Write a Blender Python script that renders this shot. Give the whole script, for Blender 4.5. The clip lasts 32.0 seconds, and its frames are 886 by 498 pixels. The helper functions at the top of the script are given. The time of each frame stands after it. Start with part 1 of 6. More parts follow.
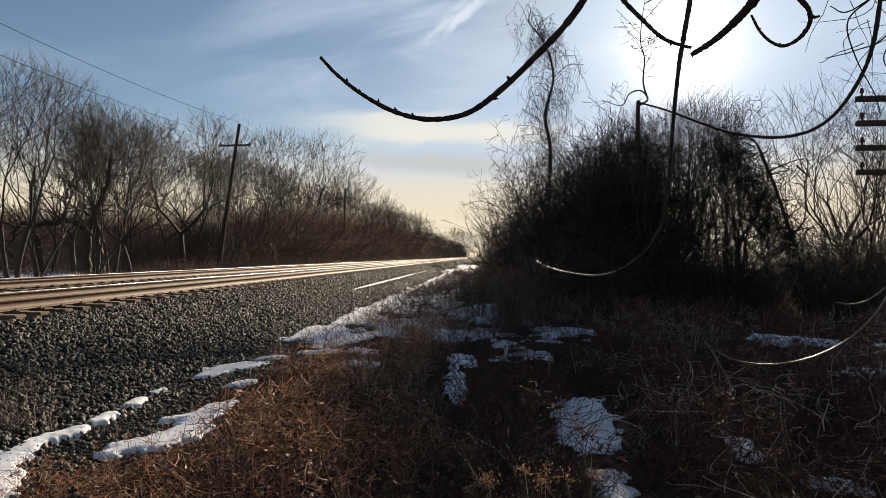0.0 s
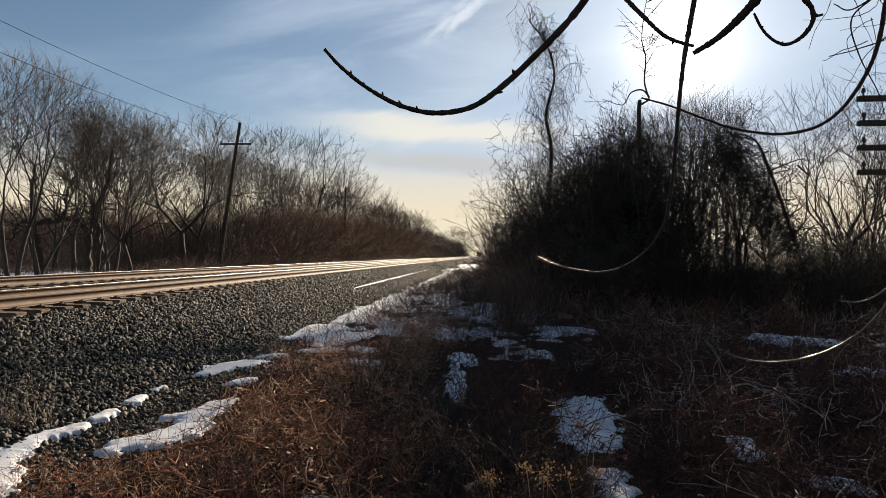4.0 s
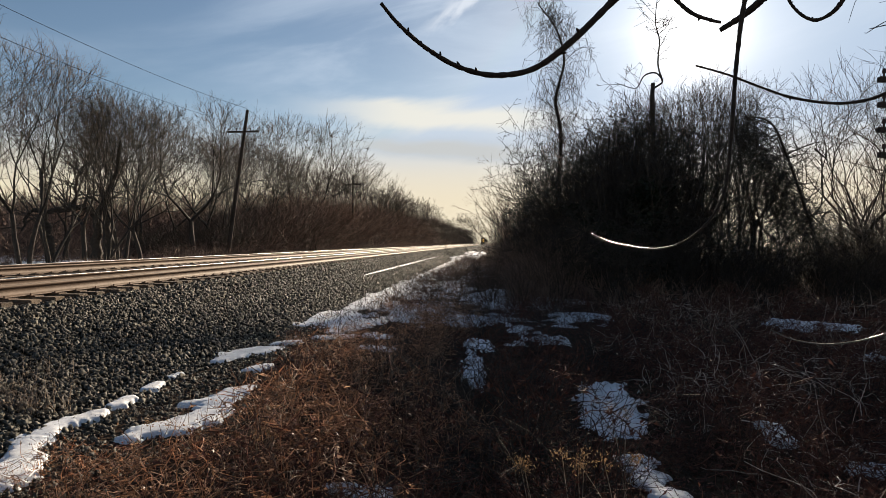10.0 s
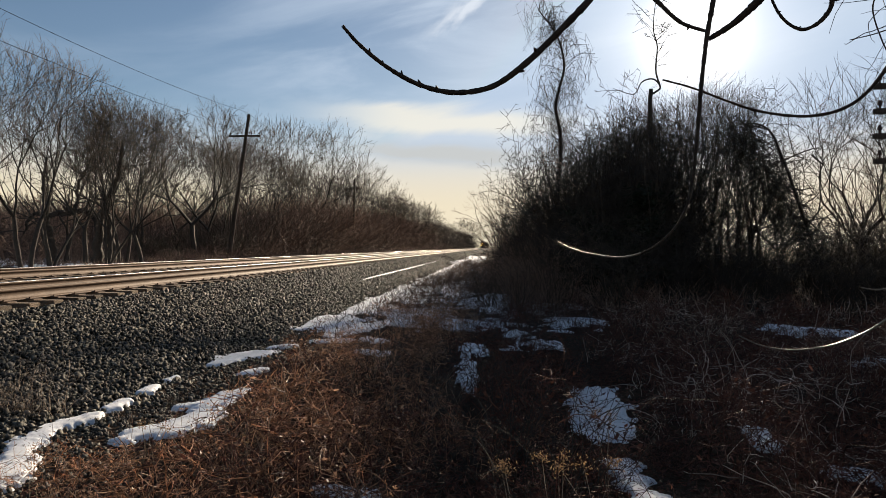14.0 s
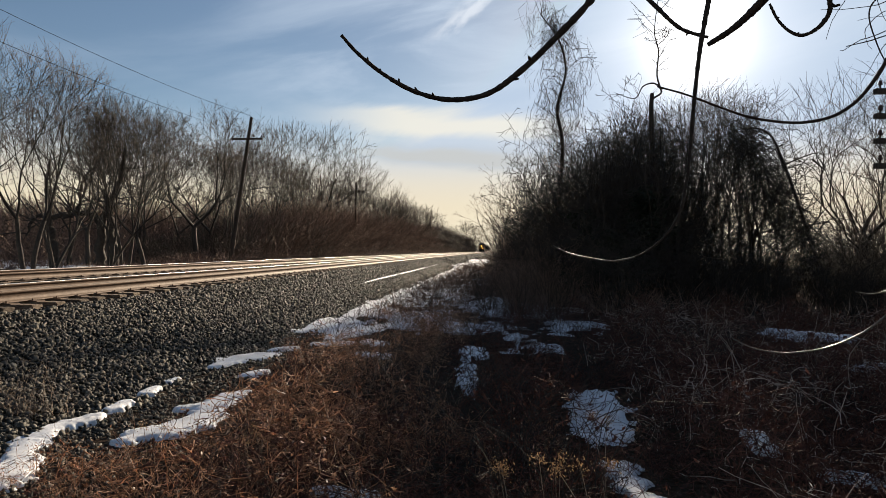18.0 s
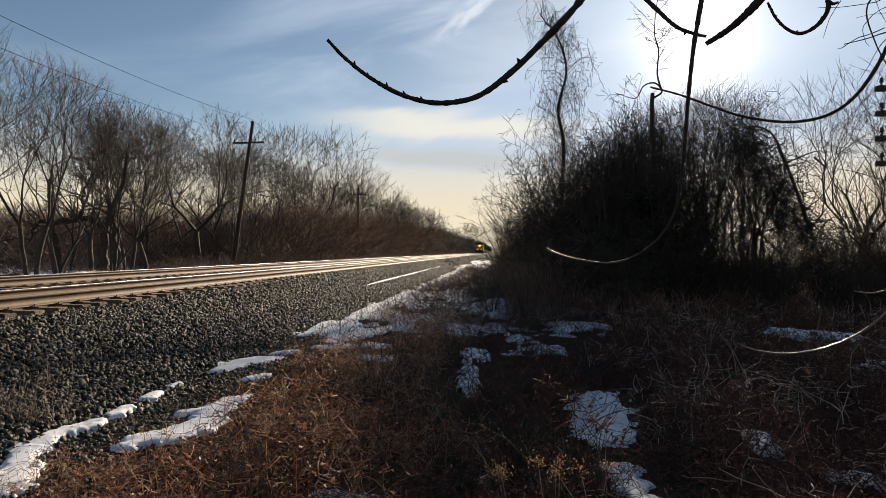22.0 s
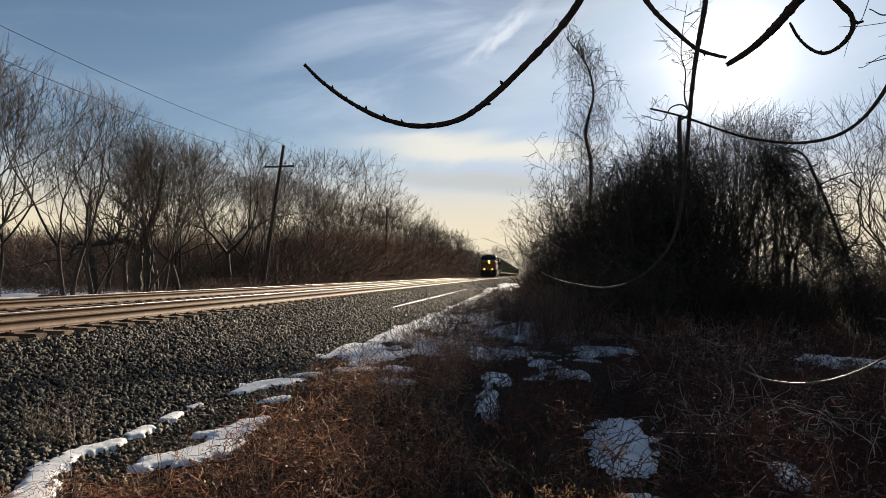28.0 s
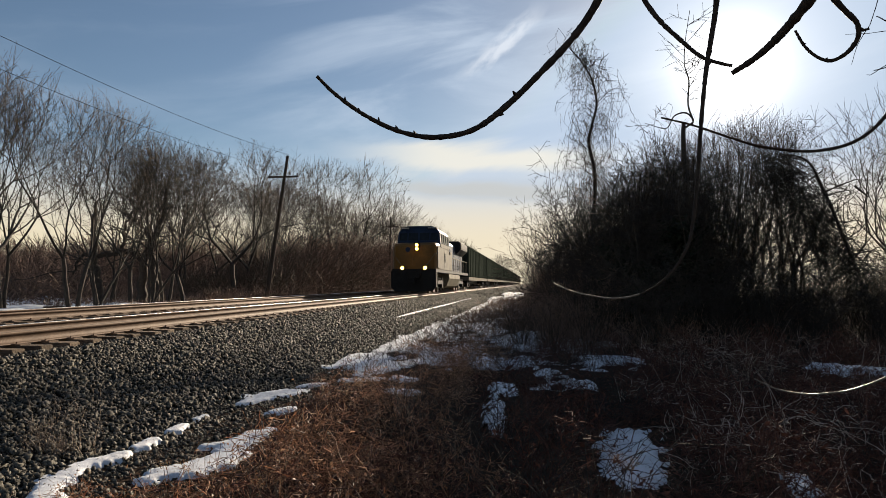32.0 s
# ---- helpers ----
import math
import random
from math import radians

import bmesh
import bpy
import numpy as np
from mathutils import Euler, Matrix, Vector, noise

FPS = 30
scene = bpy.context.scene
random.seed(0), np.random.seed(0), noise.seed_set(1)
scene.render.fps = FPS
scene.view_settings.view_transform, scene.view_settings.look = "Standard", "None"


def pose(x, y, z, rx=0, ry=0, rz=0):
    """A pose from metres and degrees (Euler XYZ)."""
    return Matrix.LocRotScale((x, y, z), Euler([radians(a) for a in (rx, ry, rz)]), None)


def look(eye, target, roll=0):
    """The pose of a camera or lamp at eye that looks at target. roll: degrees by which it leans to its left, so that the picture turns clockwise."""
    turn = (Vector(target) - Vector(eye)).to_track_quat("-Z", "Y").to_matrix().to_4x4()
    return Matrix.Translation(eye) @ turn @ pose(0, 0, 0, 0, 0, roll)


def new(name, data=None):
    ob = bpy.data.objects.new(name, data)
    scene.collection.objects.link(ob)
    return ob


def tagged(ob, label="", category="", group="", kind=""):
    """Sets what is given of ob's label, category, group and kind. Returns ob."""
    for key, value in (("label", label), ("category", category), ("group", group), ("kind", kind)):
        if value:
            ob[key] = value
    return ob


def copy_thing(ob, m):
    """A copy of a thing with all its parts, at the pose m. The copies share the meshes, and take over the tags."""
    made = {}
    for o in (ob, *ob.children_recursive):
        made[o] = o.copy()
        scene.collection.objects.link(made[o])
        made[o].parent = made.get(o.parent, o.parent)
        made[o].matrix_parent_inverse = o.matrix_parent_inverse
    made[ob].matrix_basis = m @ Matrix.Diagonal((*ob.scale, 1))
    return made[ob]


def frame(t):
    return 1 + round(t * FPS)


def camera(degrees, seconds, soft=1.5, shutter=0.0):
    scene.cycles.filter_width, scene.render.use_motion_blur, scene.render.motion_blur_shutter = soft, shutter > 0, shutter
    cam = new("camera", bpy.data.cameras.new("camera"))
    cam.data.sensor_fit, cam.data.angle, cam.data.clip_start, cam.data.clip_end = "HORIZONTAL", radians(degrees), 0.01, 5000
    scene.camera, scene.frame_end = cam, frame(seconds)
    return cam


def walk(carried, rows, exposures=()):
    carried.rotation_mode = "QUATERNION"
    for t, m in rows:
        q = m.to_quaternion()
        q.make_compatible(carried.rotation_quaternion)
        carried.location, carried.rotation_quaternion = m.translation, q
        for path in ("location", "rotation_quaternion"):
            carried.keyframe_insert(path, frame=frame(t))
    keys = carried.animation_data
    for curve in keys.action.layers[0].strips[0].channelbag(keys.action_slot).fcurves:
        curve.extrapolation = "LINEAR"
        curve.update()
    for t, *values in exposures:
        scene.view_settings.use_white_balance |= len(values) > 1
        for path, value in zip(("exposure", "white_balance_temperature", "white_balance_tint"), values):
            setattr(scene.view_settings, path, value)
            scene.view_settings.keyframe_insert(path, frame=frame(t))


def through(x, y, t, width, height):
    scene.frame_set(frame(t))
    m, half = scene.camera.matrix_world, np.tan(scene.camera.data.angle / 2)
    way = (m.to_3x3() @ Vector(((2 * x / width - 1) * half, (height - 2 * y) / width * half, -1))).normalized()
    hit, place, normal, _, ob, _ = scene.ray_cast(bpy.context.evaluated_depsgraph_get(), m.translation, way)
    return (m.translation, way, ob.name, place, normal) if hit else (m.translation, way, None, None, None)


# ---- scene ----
# Railway line in late winter, seen from the trackside. +Y runs along the line, +X to the thicket, z = 0 is the trackside ground.
cam = camera(71.45, 32.0, soft=0.6)
# seconds, x, y, z, tilt, turn to the left, roll
PATH = [
    (0.0, 0.002, 0.017, 1.649, 0.682, 4.269, -0.077),
    (0.5, -0.005, 0.021, 1.641, 0.722, 4.331, -0.026),
    (1.0, -0.011, 0.027, 1.640, 0.723, 4.373, -0.031),
    (1.5, -0.015, 0.033, 1.637, 0.783, 4.399, 0.003),
    (2.0, -0.019, 0.033, 1.637, 0.785, 4.446, 0.011),
    (2.5, -0.018, 0.033, 1.638, 0.773, 4.448, 0.010),
    (3.0, -0.013, 0.034, 1.635, 0.741, 4.446, 0.026),
    (3.5, -0.008, 0.030, 1.637, 0.684, 4.370, 0.078),
    (5.5, -0.011, 0.027, 1.635, 0.407, 4.132, 0.004),
    (6.0, -0.008, 0.032, 1.631, 0.298, 4.061, 0.098),
    (6.5, -0.011, 0.045, 1.627, 0.171, 4.029, 0.060),
    (7.0, -0.001, 0.065, 1.621, 0.057, 3.954, -0.001),
    (7.5, 0.004, 0.067, 1.621, -0.060, 3.851, -0.081),
    (8.0, 0.011, 0.075, 1.622, -0.220, 3.788, -0.148),
    (8.5, 0.020, 0.075, 1.620, -0.329, 3.819, -0.260),
    (9.0, 0.019, 0.078, 1.617, -0.327, 4.149, -0.138),
    (9.5, -0.023, 0.104, 1.613, -0.281, 4.676, -0.168),
    (10.0, -0.143, 0.121, 1.604, -0.540, 4.931, -0.184),
    (10.5, -0.132, 0.120, 1.602, -0.538, 5.018, -0.218),
    (11.0, -0.055, 0.099, 1.635, -0.496, 5.177, -0.258),
    (11.5, -0.019, 0.058, 1.624, -0.464, 5.261, -0.317),
    (12.0, -0.021, 0.073, 1.618, -0.342, 5.228, -0.288),
    (12.5, -0.021, 0.078, 1.622, -0.281, 5.200, -0.248),
    (13.0, -0.033, 0.071, 1.618, -0.202, 5.155, -0.129),
    (13.5, -0.042, 0.067, 1.615, -0.166, 5.106, -0.074),
    (14.0, -0.040, 0.060, 1.616, -0.142, 5.094, -0.022),
    (14.5, -0.034, 0.048, 1.620, -0.188, 5.104, 0.007),
    (16.5, -0.083, 0.009, 1.609, 0.021, 5.268, 0.317),
    (17.0, -0.077, 0.016, 1.610, 0.035, 5.255, 0.181),
    (17.5, -0.044, 0.016, 1.614, 0.125, 5.222, 0.232),
    (18.0, -0.022, 0.024, 1.616, 0.158, 5.249, 0.167),
    (18.5, -0.010, 0.032, 1.616, 0.194, 5.241, 0.065),
    (19.0, -0.008, 0.037, 1.616, 0.126, 5.249, 0.049),
    (19.5, -0.008, 0.045, 1.615, 0.120, 5.261, -0.016),
    (20.0, -0.002, 0.044, 1.613, 0.163, 5.276, -0.057),
    (20.5, -0.000, 0.042, 1.615, 0.162, 5.308, -0.153),
    (21.0, 0.003, 0.041, 1.618, 0.187, 5.381, -0.240),
    (21.5, 0.005, 0.037, 1.620, 0.238, 5.444, -0.361),
    (22.0, 0.009, 0.035, 1.622, 0.310, 5.506, -0.379),
    (22.5, 0.016, 0.043, 1.634, 0.349, 5.588, -0.339),
    (23.0, 0.010, 0.057, 1.630, 0.322, 5.714, -0.235),
    (23.5, 0.001, 0.046, 1.614, 0.350, 5.971, -0.200),
    (24.0, -0.011, 0.050, 1.591, 0.511, 6.189, -0.116),
    (24.5, 0.062, 0.208, 1.592, 0.740, 6.571, -0.077),
    (25.0, 0.090, 0.180, 1.599, 0.958, 6.922, -0.024),
    (25.5, 0.098, 0.148, 1.606, 1.180, 7.265, -0.100),
    (27.5, 0.129, 0.076, 1.624, 2.377, 8.263, -0.219),
    (28.0, 0.125, 0.074, 1.626, 2.416, 8.174, -0.165),
    (28.5, 0.111, 0.094, 1.625, 2.492, 7.999, -0.159),
    (29.0, 0.104, 0.111, 1.627, 2.527, 7.900, -0.064),
    (29.5, 0.095, 0.114, 1.626, 2.609, 7.874, -0.007),
    (30.0, 0.089, 0.111, 1.628, 2.635, 7.783, -0.048),
    (30.5, 0.097, 0.093, 1.629, 2.727, 7.824, -0.196),
    (31.0, 0.102, 0.095, 1.633, 2.849, 7.907, -0.239),
    (31.5, 0.102, 0.091, 1.634, 2.999, 8.113, -0.277),
    (32.0, 0.099, 0.086, 1.634, 3.267, 8.513, -0.457),
]

walk(cam, [(t, pose(x, y, z, 90 + tilt, 0, turn) @ pose(0, 0, 0, 0, 0, roll)) for t, x, y, z, tilt, turn, roll in PATH],
     exposures=[(0, 1.0), (32, 1.0)])

# ---------------------------------------------------------------- light
SUN_AZ, SUN_EL = radians(17.1), radians(17.6)          # from +Y towards +X, above the horizon
SUN_DIR = Vector((math.sin(SUN_AZ) * math.cos(SUN_EL), math.cos(SUN_AZ) * math.cos(SUN_EL), math.sin(SUN_EL)))
sun_data = bpy.data.lights.new("sun", "SUN")
sun_data.energy, sun_data.angle, sun_data.color = 5.0, radians(0.6), (1.0, 0.84, 0.64)
sun = new("sun", sun_data)
sun.matrix_basis = look(SUN_DIR * 50, (0, 0, 0))


def make_world():
    world = bpy.data.worlds.new("winter_sky")
    scene.world = world
    world.use_nodes = True
    nt = world.node_tree
    nt.nodes.clear()
    N = nt.nodes.new
    L = nt.links.new

    def math_node(op, a, b=None, c=None, clamp=False):
        n = N("ShaderNodeMath")
        n.operation, n.use_clamp = op, clamp
        for i, v in enumerate((a, b, c)):
            if v is None:
                continue
            if isinstance(v, (int, float)):
                n.inputs[i].default_value = v
            else:
                L(v, n.inputs[i])
        return n.outputs[0]

    def mixc(fac, a, b, mode="MIX"):
        n = N("ShaderNodeMix")
        n.data_type, n.blend_type = "RGBA", mode
        for i, v in ((0, fac), (6, a), (7, b)):
            if isinstance(v, (int, float)):
                n.inputs[i].default_value = v
            elif isinstance(v, tuple):
                n.inputs[i].default_value = (*v, 1)
            else:
                L(v, n.inputs[i])
        return n.outputs[2]

    def smooth(v, lo, hi, a=0.0, b=1.0):
        n = N("ShaderNodeMapRange")
        n.interpolation_type = "SMOOTHSTEP"
        L(v, n.inputs[0])
        for i, q in enumerate((lo, hi, a, b)):
            n.inputs[i + 1].default_value = q
        return n.outputs[0]

    co = N("ShaderNodeTexCoord").outputs["Generated"]
    sky = N("ShaderNodeTexSky")
    sky.sky_type, sky.sun_disc = "NISHITA", False
    sky.sun_elevation, sky.sun_rotation = SUN_EL, SUN_AZ
    sky.air_density, sky.dust_density, sky.ozone_density = 1.0, 0.4, 2.0
    sep = N("ShaderNodeSeparateXYZ")
    L(co, sep.inputs[0])
    x, y, z = sep.outputs
    # angle coordinates of the cloud sheet: azimuth and elevation in degrees
    az = math_node("MULTIPLY", math_node("ARCTAN2", x, y), 57.2958)
    el = math_node("MULTIPLY", math_node("ARCSINE", z), 57.2958)
    comb = N("ShaderNodeCombineXYZ")
    L(math_node("MULTIPLY", az, 0.03), comb.inputs[0])
    L(math_node("ADD", math_node("MULTIPLY", el, 0.13), math_node("MULTIPLY", az, -0.02)), comb.inputs[1])
    n1 = N("ShaderNodeTexNoise")
    n1.inputs["Scale"].default_value, n1.inputs["Detail"].default_value, n1.inputs["Roughness"].default_value = 1.3, 7, 0.55
    n1.inputs["Distortion"].default_value = 0.5
    L(comb.outputs[0], n1.inputs["Vector"])
    wisps = smooth(n1.outputs[0], 0.42, 0.72)
    # sunward closeness of the view
    dot = N("ShaderNodeVectorMath")
    dot.operation = "DOT_PRODUCT"
    L(co, dot.inputs[0])
    dot.inputs[1].default_value = SUN_DIR
    d = math_node("MAXIMUM", dot.outputs["Value"], 0.0)
    veil = math_node("POWER", d, 14.0)
    low = smooth(el, 13.5, 6.0)
    cloud = math_node("MULTIPLY", wisps, smooth(d, 0.70, 0.97, 0.16, 1.0), clamp=True)
    cloud = math_node("MAXIMUM", cloud, math_node("MULTIPLY", low, 0.88))
    # one brighter streak of cirrus
    u = math_node("ADD", math_node("MULTIPLY", math_node("ADD", az, 2.9), 0.80), math_node("MULTIPLY", math_node("ADD", el, -21.5), 0.60))
    v = math_node("ADD", math_node("MULTIPLY", math_node("ADD", az, 2.9), -0.60), math_node("MULTIPLY", math_node("ADD", el, -21.5), 0.80))
    n2 = N("ShaderNodeTexNoise")
    n2.inputs["Scale"].default_value, n2.inputs["Detail"].default_value = 0.9, 6
    cu = N("ShaderNodeCombineXYZ")
    L(math_node("MULTIPLY", u, 0.35), cu.inputs[0])
    L(math_node("MULTIPLY", v, 0.9), cu.inputs[1])
    L(cu.outputs[0], n2.inputs["Vector"])
    wob = math_node("MULTIPLY", math_node("SUBTRACT", n2.outputs[0], 0.5), 2.2)
    streak = math_node("MULTIPLY", smooth(math_node("ABSOLUTE", math_node("ADD", v, wob)), 1.1, 0.1), smooth(math_node("ABSOLUTE", u), 6.0, 1.0))
    streak = math_node("MULTIPLY", streak, smooth(n2.outputs[0], 0.3, 0.6))
    scaled = N("ShaderNodeVectorMath")
    scaled.operation = "SCALE"
    L(sky.outputs[0], scaled.inputs[0])
    scaled.inputs["Scale"].default_value = SKY
    thin = N("ShaderNodeVectorMath")
    thin.operation = "MINIMUM"
    L(scaled.outputs[0], thin.inputs[0])
    thin.inputs[1].default_value = (0.43, 0.53, 0.67)
    warm = mixc(smooth(el, 13.0, 3.0), (0.51, 0.60, 0.72), (0.80, 0.68, 0.47))
    # grey-blue bar of cloud low over the line, with a paler one above it
    rise = math_node("ADD", el, math_node("ADD", math_node("MULTIPLY", math_node("SUBTRACT", n1.outputs[0], 0.5), 5.0), math_node("MULTIPLY", az, 0.05)))
    along = math_node("MULTIPLY", smooth(math_node("ABSOLUTE", math_node("ADD", az, 4.0)), 20.0, 4.0), 0.92)
    bar = math_node("MULTIPLY", smooth(math_node("ABSOLUTE", math_node("SUBTRACT", rise, 8.6)), 1.5, 0.2), along)
    pale = math_node("MULTIPLY", smooth(math_node("ABSOLUTE", math_node("SUBTRACT", rise, 11.4)), 2.0, 0.3), along)
    cloud = math_node("MAXIMUM", cloud, math_node("MAXIMUM", bar, pale))
    warm = mixc(pale, mixc(bar, warm, (0.50, 0.51, 0.50)), (0.78, 0.75, 0.66))
    base = mixc(math_node("MULTIPLY", streak, 0.7), mixc(cloud, thin.outputs[0], warm), (0.74, 0.78, 0.84))
    halo = math_node("ADD", math_node("MULTIPLY", math_node("POWER", d, 1100.0), 2.5),
                     math_node("ADD", math_node("MULTIPLY", math_node("POWER", d, 150.0), 0.48), math_node("MULTIPLY", veil, 0.03)))
    glow = mixc(1.0, base, mixc(halo, (0, 0, 0), (1.0, 0.91, 0.80)), "ADD")
    glow_node = glow.node
    glow_node.clamp_factor = False
    for n in nt.nodes:
        if n.bl_idname == "ShaderNodeMix":
            n.clamp_factor = n.blend_type == "MIX" and n.inputs[0].is_linked and n.inputs[7].default_value[2] != 0.80
    bg = N("ShaderNodeBackground")
    bg.inputs["Strength"].default_value = SKY_STRENGTH
    L(glow, bg.inputs["Color"])
    out = N("ShaderNodeOutputWorld")
    L(bg.outputs[0], out.inputs["Surface"])


SKY, SKY_STRENGTH = 0.075, 0.58
make_world()


# ---------------------------------------------------------------- materials
def material(name, colour, colour2=None, rough=0.85, metal=0.0, scale=4.0, fine=40.0, bump=0.3, depth=0.02, vary=0.0, island=False, spec=0.3,
             stretch=(1, 1, 1), glow=None, through=None, dots=0.0):
    """Two scales of noise between two colours, a relief, and a change from piece to piece."""
    m = bpy.data.materials.new(name)
    m.use_nodes = True
    nt = m.node_tree
    N, L = nt.nodes.new, nt.links.new
    b = nt.nodes["Principled BSDF"]
    colour2 = colour2 or tuple(c * 0.55 for c in colour)
    co = N("ShaderNodeTexCoord")
    mp = N("ShaderNodeMapping")
    mp.inputs["Scale"].default_value = stretch
    L(co.outputs["Object"], mp.inputs["Vector"])
    n1, n2 = N("ShaderNodeTexNoise"), N("ShaderNodeTexNoise")
    n1.inputs["Scale"].default_value, n1.inputs["Detail"].default_value = scale, 5
    n2.inputs["Scale"].default_value, n2.inputs["Detail"].default_value = fine, 4
    L(mp.outputs[0], n1.inputs["Vector"])
    L(mp.outputs[0], n2.inputs["Vector"])
    add = N("ShaderNodeMath")
    add.operation = "MULTIPLY_ADD"
    L(n1.outputs[0], add.inputs[0])
    add.inputs[1].default_value = 1.0
    L(n2.outputs[0], add.inputs[2])
    rng = N("ShaderNodeMapRange")
    L(add.outputs[0], rng.inputs[0])
    rng.inputs[1].default_value, rng.inputs[2].default_value = 0.72, 1.28
    mix = N("ShaderNodeMix")
    mix.data_type = "RGBA"
    L(rng.outputs[0], mix.inputs[0])
    mix.inputs[6].default_value, mix.inputs[7].default_value = (*colour2, 1), (*colour, 1)
    col = mix.outputs[2]
    if vary:
        hsv = N("ShaderNodeHueSaturation")
        r = N("ShaderNodeMapRange")
        if island:
            L(N("ShaderNodeNewGeometry").outputs["Random Per Island"], r.inputs[0])
        else:
            L(N("ShaderNodeObjectInfo").outputs["Random"], r.inputs[0])
        r.inputs[3].default_value, r.inputs[4].default_value = 1 - vary, 1 + vary
        L(r.outputs[0], hsv.inputs["Value"])
        L(col, hsv.inputs["Color"])
        col = hsv.outputs[0]
    L(col, b.inputs["Base Color"])
    b.inputs["Roughness"].default_value, b.inputs["Metallic"].default_value = rough, metal
    b.inputs["Specular IOR Level"].default_value = spec
    if bump:
        bp = N("ShaderNodeBump")
        bp.inputs["Strength"].default_value, bp.inputs["Distance"].default_value = bump, depth
        L(add.outputs[0], bp.inputs["Height"])
        L(bp.outputs[0], b.inputs["Normal"])
    if glow:
        b.inputs["Emission Color"].default_value, b.inputs["Emission Strength"].default_value = (*glow[:3], 1), glow[3]
    if through:
        t = N("ShaderNodeBsdfTranslucent")
        L(col, t.inputs["Color"])
        ms = N("ShaderNodeMixShader")
        ms.inputs[0].default_value = through
        L(b.outputs[0], ms.inputs[1])
        L(t.outputs[0], ms.inputs[2])
        L(ms.outputs[0], nt.nodes["Material Output"].inputs["Surface"])
    return m


M_SOIL = material("leaf_litter_soil", (0.06, 0.040, 0.027), (0.018, 0.012, 0.009), scale=1.2, fine=18, bump=0.8, depth=0.05, spec=0.02)
M_BALLAST = material("crushed_stone_bed", (0.05, 0.046, 0.04), (0.008, 0.008, 0.007), scale=11, fine=26, bump=1.0, depth=0.06, spec=0.03)
M_STONE = material("crushed_stone", (0.120, 0.107, 0.085), (0.023, 0.0215, 0.017), spec=0.2, rough=0.7, scale=20, fine=90, bump=0.4, depth=0.006, vary=0.75, island=True)
M_STONE_ONE = material("crushed_stone_single", (0.120, 0.107, 0.085), (0.023, 0.0215, 0.017), spec=0.2, rough=0.7, scale=20, fine=90, bump=0.4, depth=0.006, vary=0.75)
M_TIE = material("weathered_tie_wood", (0.18, 0.13, 0.09), (0.075, 0.052, 0.036), scale=6, fine=40, stretch=(1, 6, 6), bump=0.5, vary=0.3)
M_RUST = material("rusted_rail_steel", (0.145, 0.094, 0.062), (0.075, 0.046, 0.030), rough=0.7, metal=0.2, scale=3, fine=60, bump=0.15)
M_RAIL_TOP = material("polished_rail_head", (0.55, 0.53, 0.50), (0.40, 0.38, 0.35), rough=0.32, metal=1.0, scale=2, fine=80, bump=0.02)
M_SNOW = material("old_snow", (0.76, 0.77, 0.80), (0.56, 0.56, 0.57), rough=0.7, scale=3, fine=60, bump=0.25, depth=0.012)
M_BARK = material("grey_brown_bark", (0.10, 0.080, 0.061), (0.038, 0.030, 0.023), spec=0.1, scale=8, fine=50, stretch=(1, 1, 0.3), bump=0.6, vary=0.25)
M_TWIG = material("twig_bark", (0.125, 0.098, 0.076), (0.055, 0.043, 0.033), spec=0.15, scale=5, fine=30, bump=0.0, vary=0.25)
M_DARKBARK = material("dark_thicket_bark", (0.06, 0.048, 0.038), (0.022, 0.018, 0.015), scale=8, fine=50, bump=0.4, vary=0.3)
M_NEARBARK = material("overhanging_branch_bark", (0.055, 0.041, 0.032), (0.022, 0.016, 0.013), rough=0.75, spec=0.12, scale=30, fine=220, bump=0.5, depth=0.003)
M_GREEN = material("evergreen_foliage", (0.028, 0.036, 0.018), (0.010, 0.014, 0.008), scale=3, fine=20, bump=0, vary=0.3, through=0.15)
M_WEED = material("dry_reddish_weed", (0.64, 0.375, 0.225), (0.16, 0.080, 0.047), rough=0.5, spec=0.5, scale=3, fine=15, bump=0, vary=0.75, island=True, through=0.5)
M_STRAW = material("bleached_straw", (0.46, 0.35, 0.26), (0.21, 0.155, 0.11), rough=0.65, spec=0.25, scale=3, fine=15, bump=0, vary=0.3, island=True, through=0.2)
# weeds of the shaded ground; the shade is in this darker colour
M_SHADEWEED = material("shaded_dead_weed", (0.15, 0.062, 0.042), (0.040, 0.0165, 0.012), scale=3, fine=15, bump=0, vary=0.5, island=True, through=0.12)
M_CANE = material("pale_dead_cane", (0.64, 0.50, 0.42), (0.36, 0.27, 0.22), rough=0.5, spec=0.3, scale=6, fine=40, bump=0, vary=0.45, island=True)
# paler branch bark; the sunlit rim of thin ends is in this colour
M_SUNRIMBARK = material("pale_sunrim_bark", (0.17, 0.14, 0.115), (0.09, 0.075, 0.06), rough=0.33, scale=40, fine=200, bump=0.2, depth=0.002)
M_BRUSH = material("reddish_brush", (0.24, 0.160, 0.122), (0.10, 0.066, 0.050), scale=2, fine=15, bump=0, vary=0.5, island=True)
M_SEED = material("dry_yellow_seed_head", (0.50, 0.31, 0.155), (0.26, 0.15, 0.075), scale=20, fine=90, bump=0, vary=0.4, island=True, through=0.3)
M_FIELD = material("dry_field_grass", (0.24, 0.18, 0.10), (0.10, 0.075, 0.045), scale=0.15, fine=3, bump=0.5, depth=0.1, spec=0.05)
M_POLE = material("tarred_pole_wood", (0.07, 0.052, 0.04), (0.03, 0.023, 0.018), scale=5, fine=40, stretch=(1, 1, 0.15), bump=0.4)
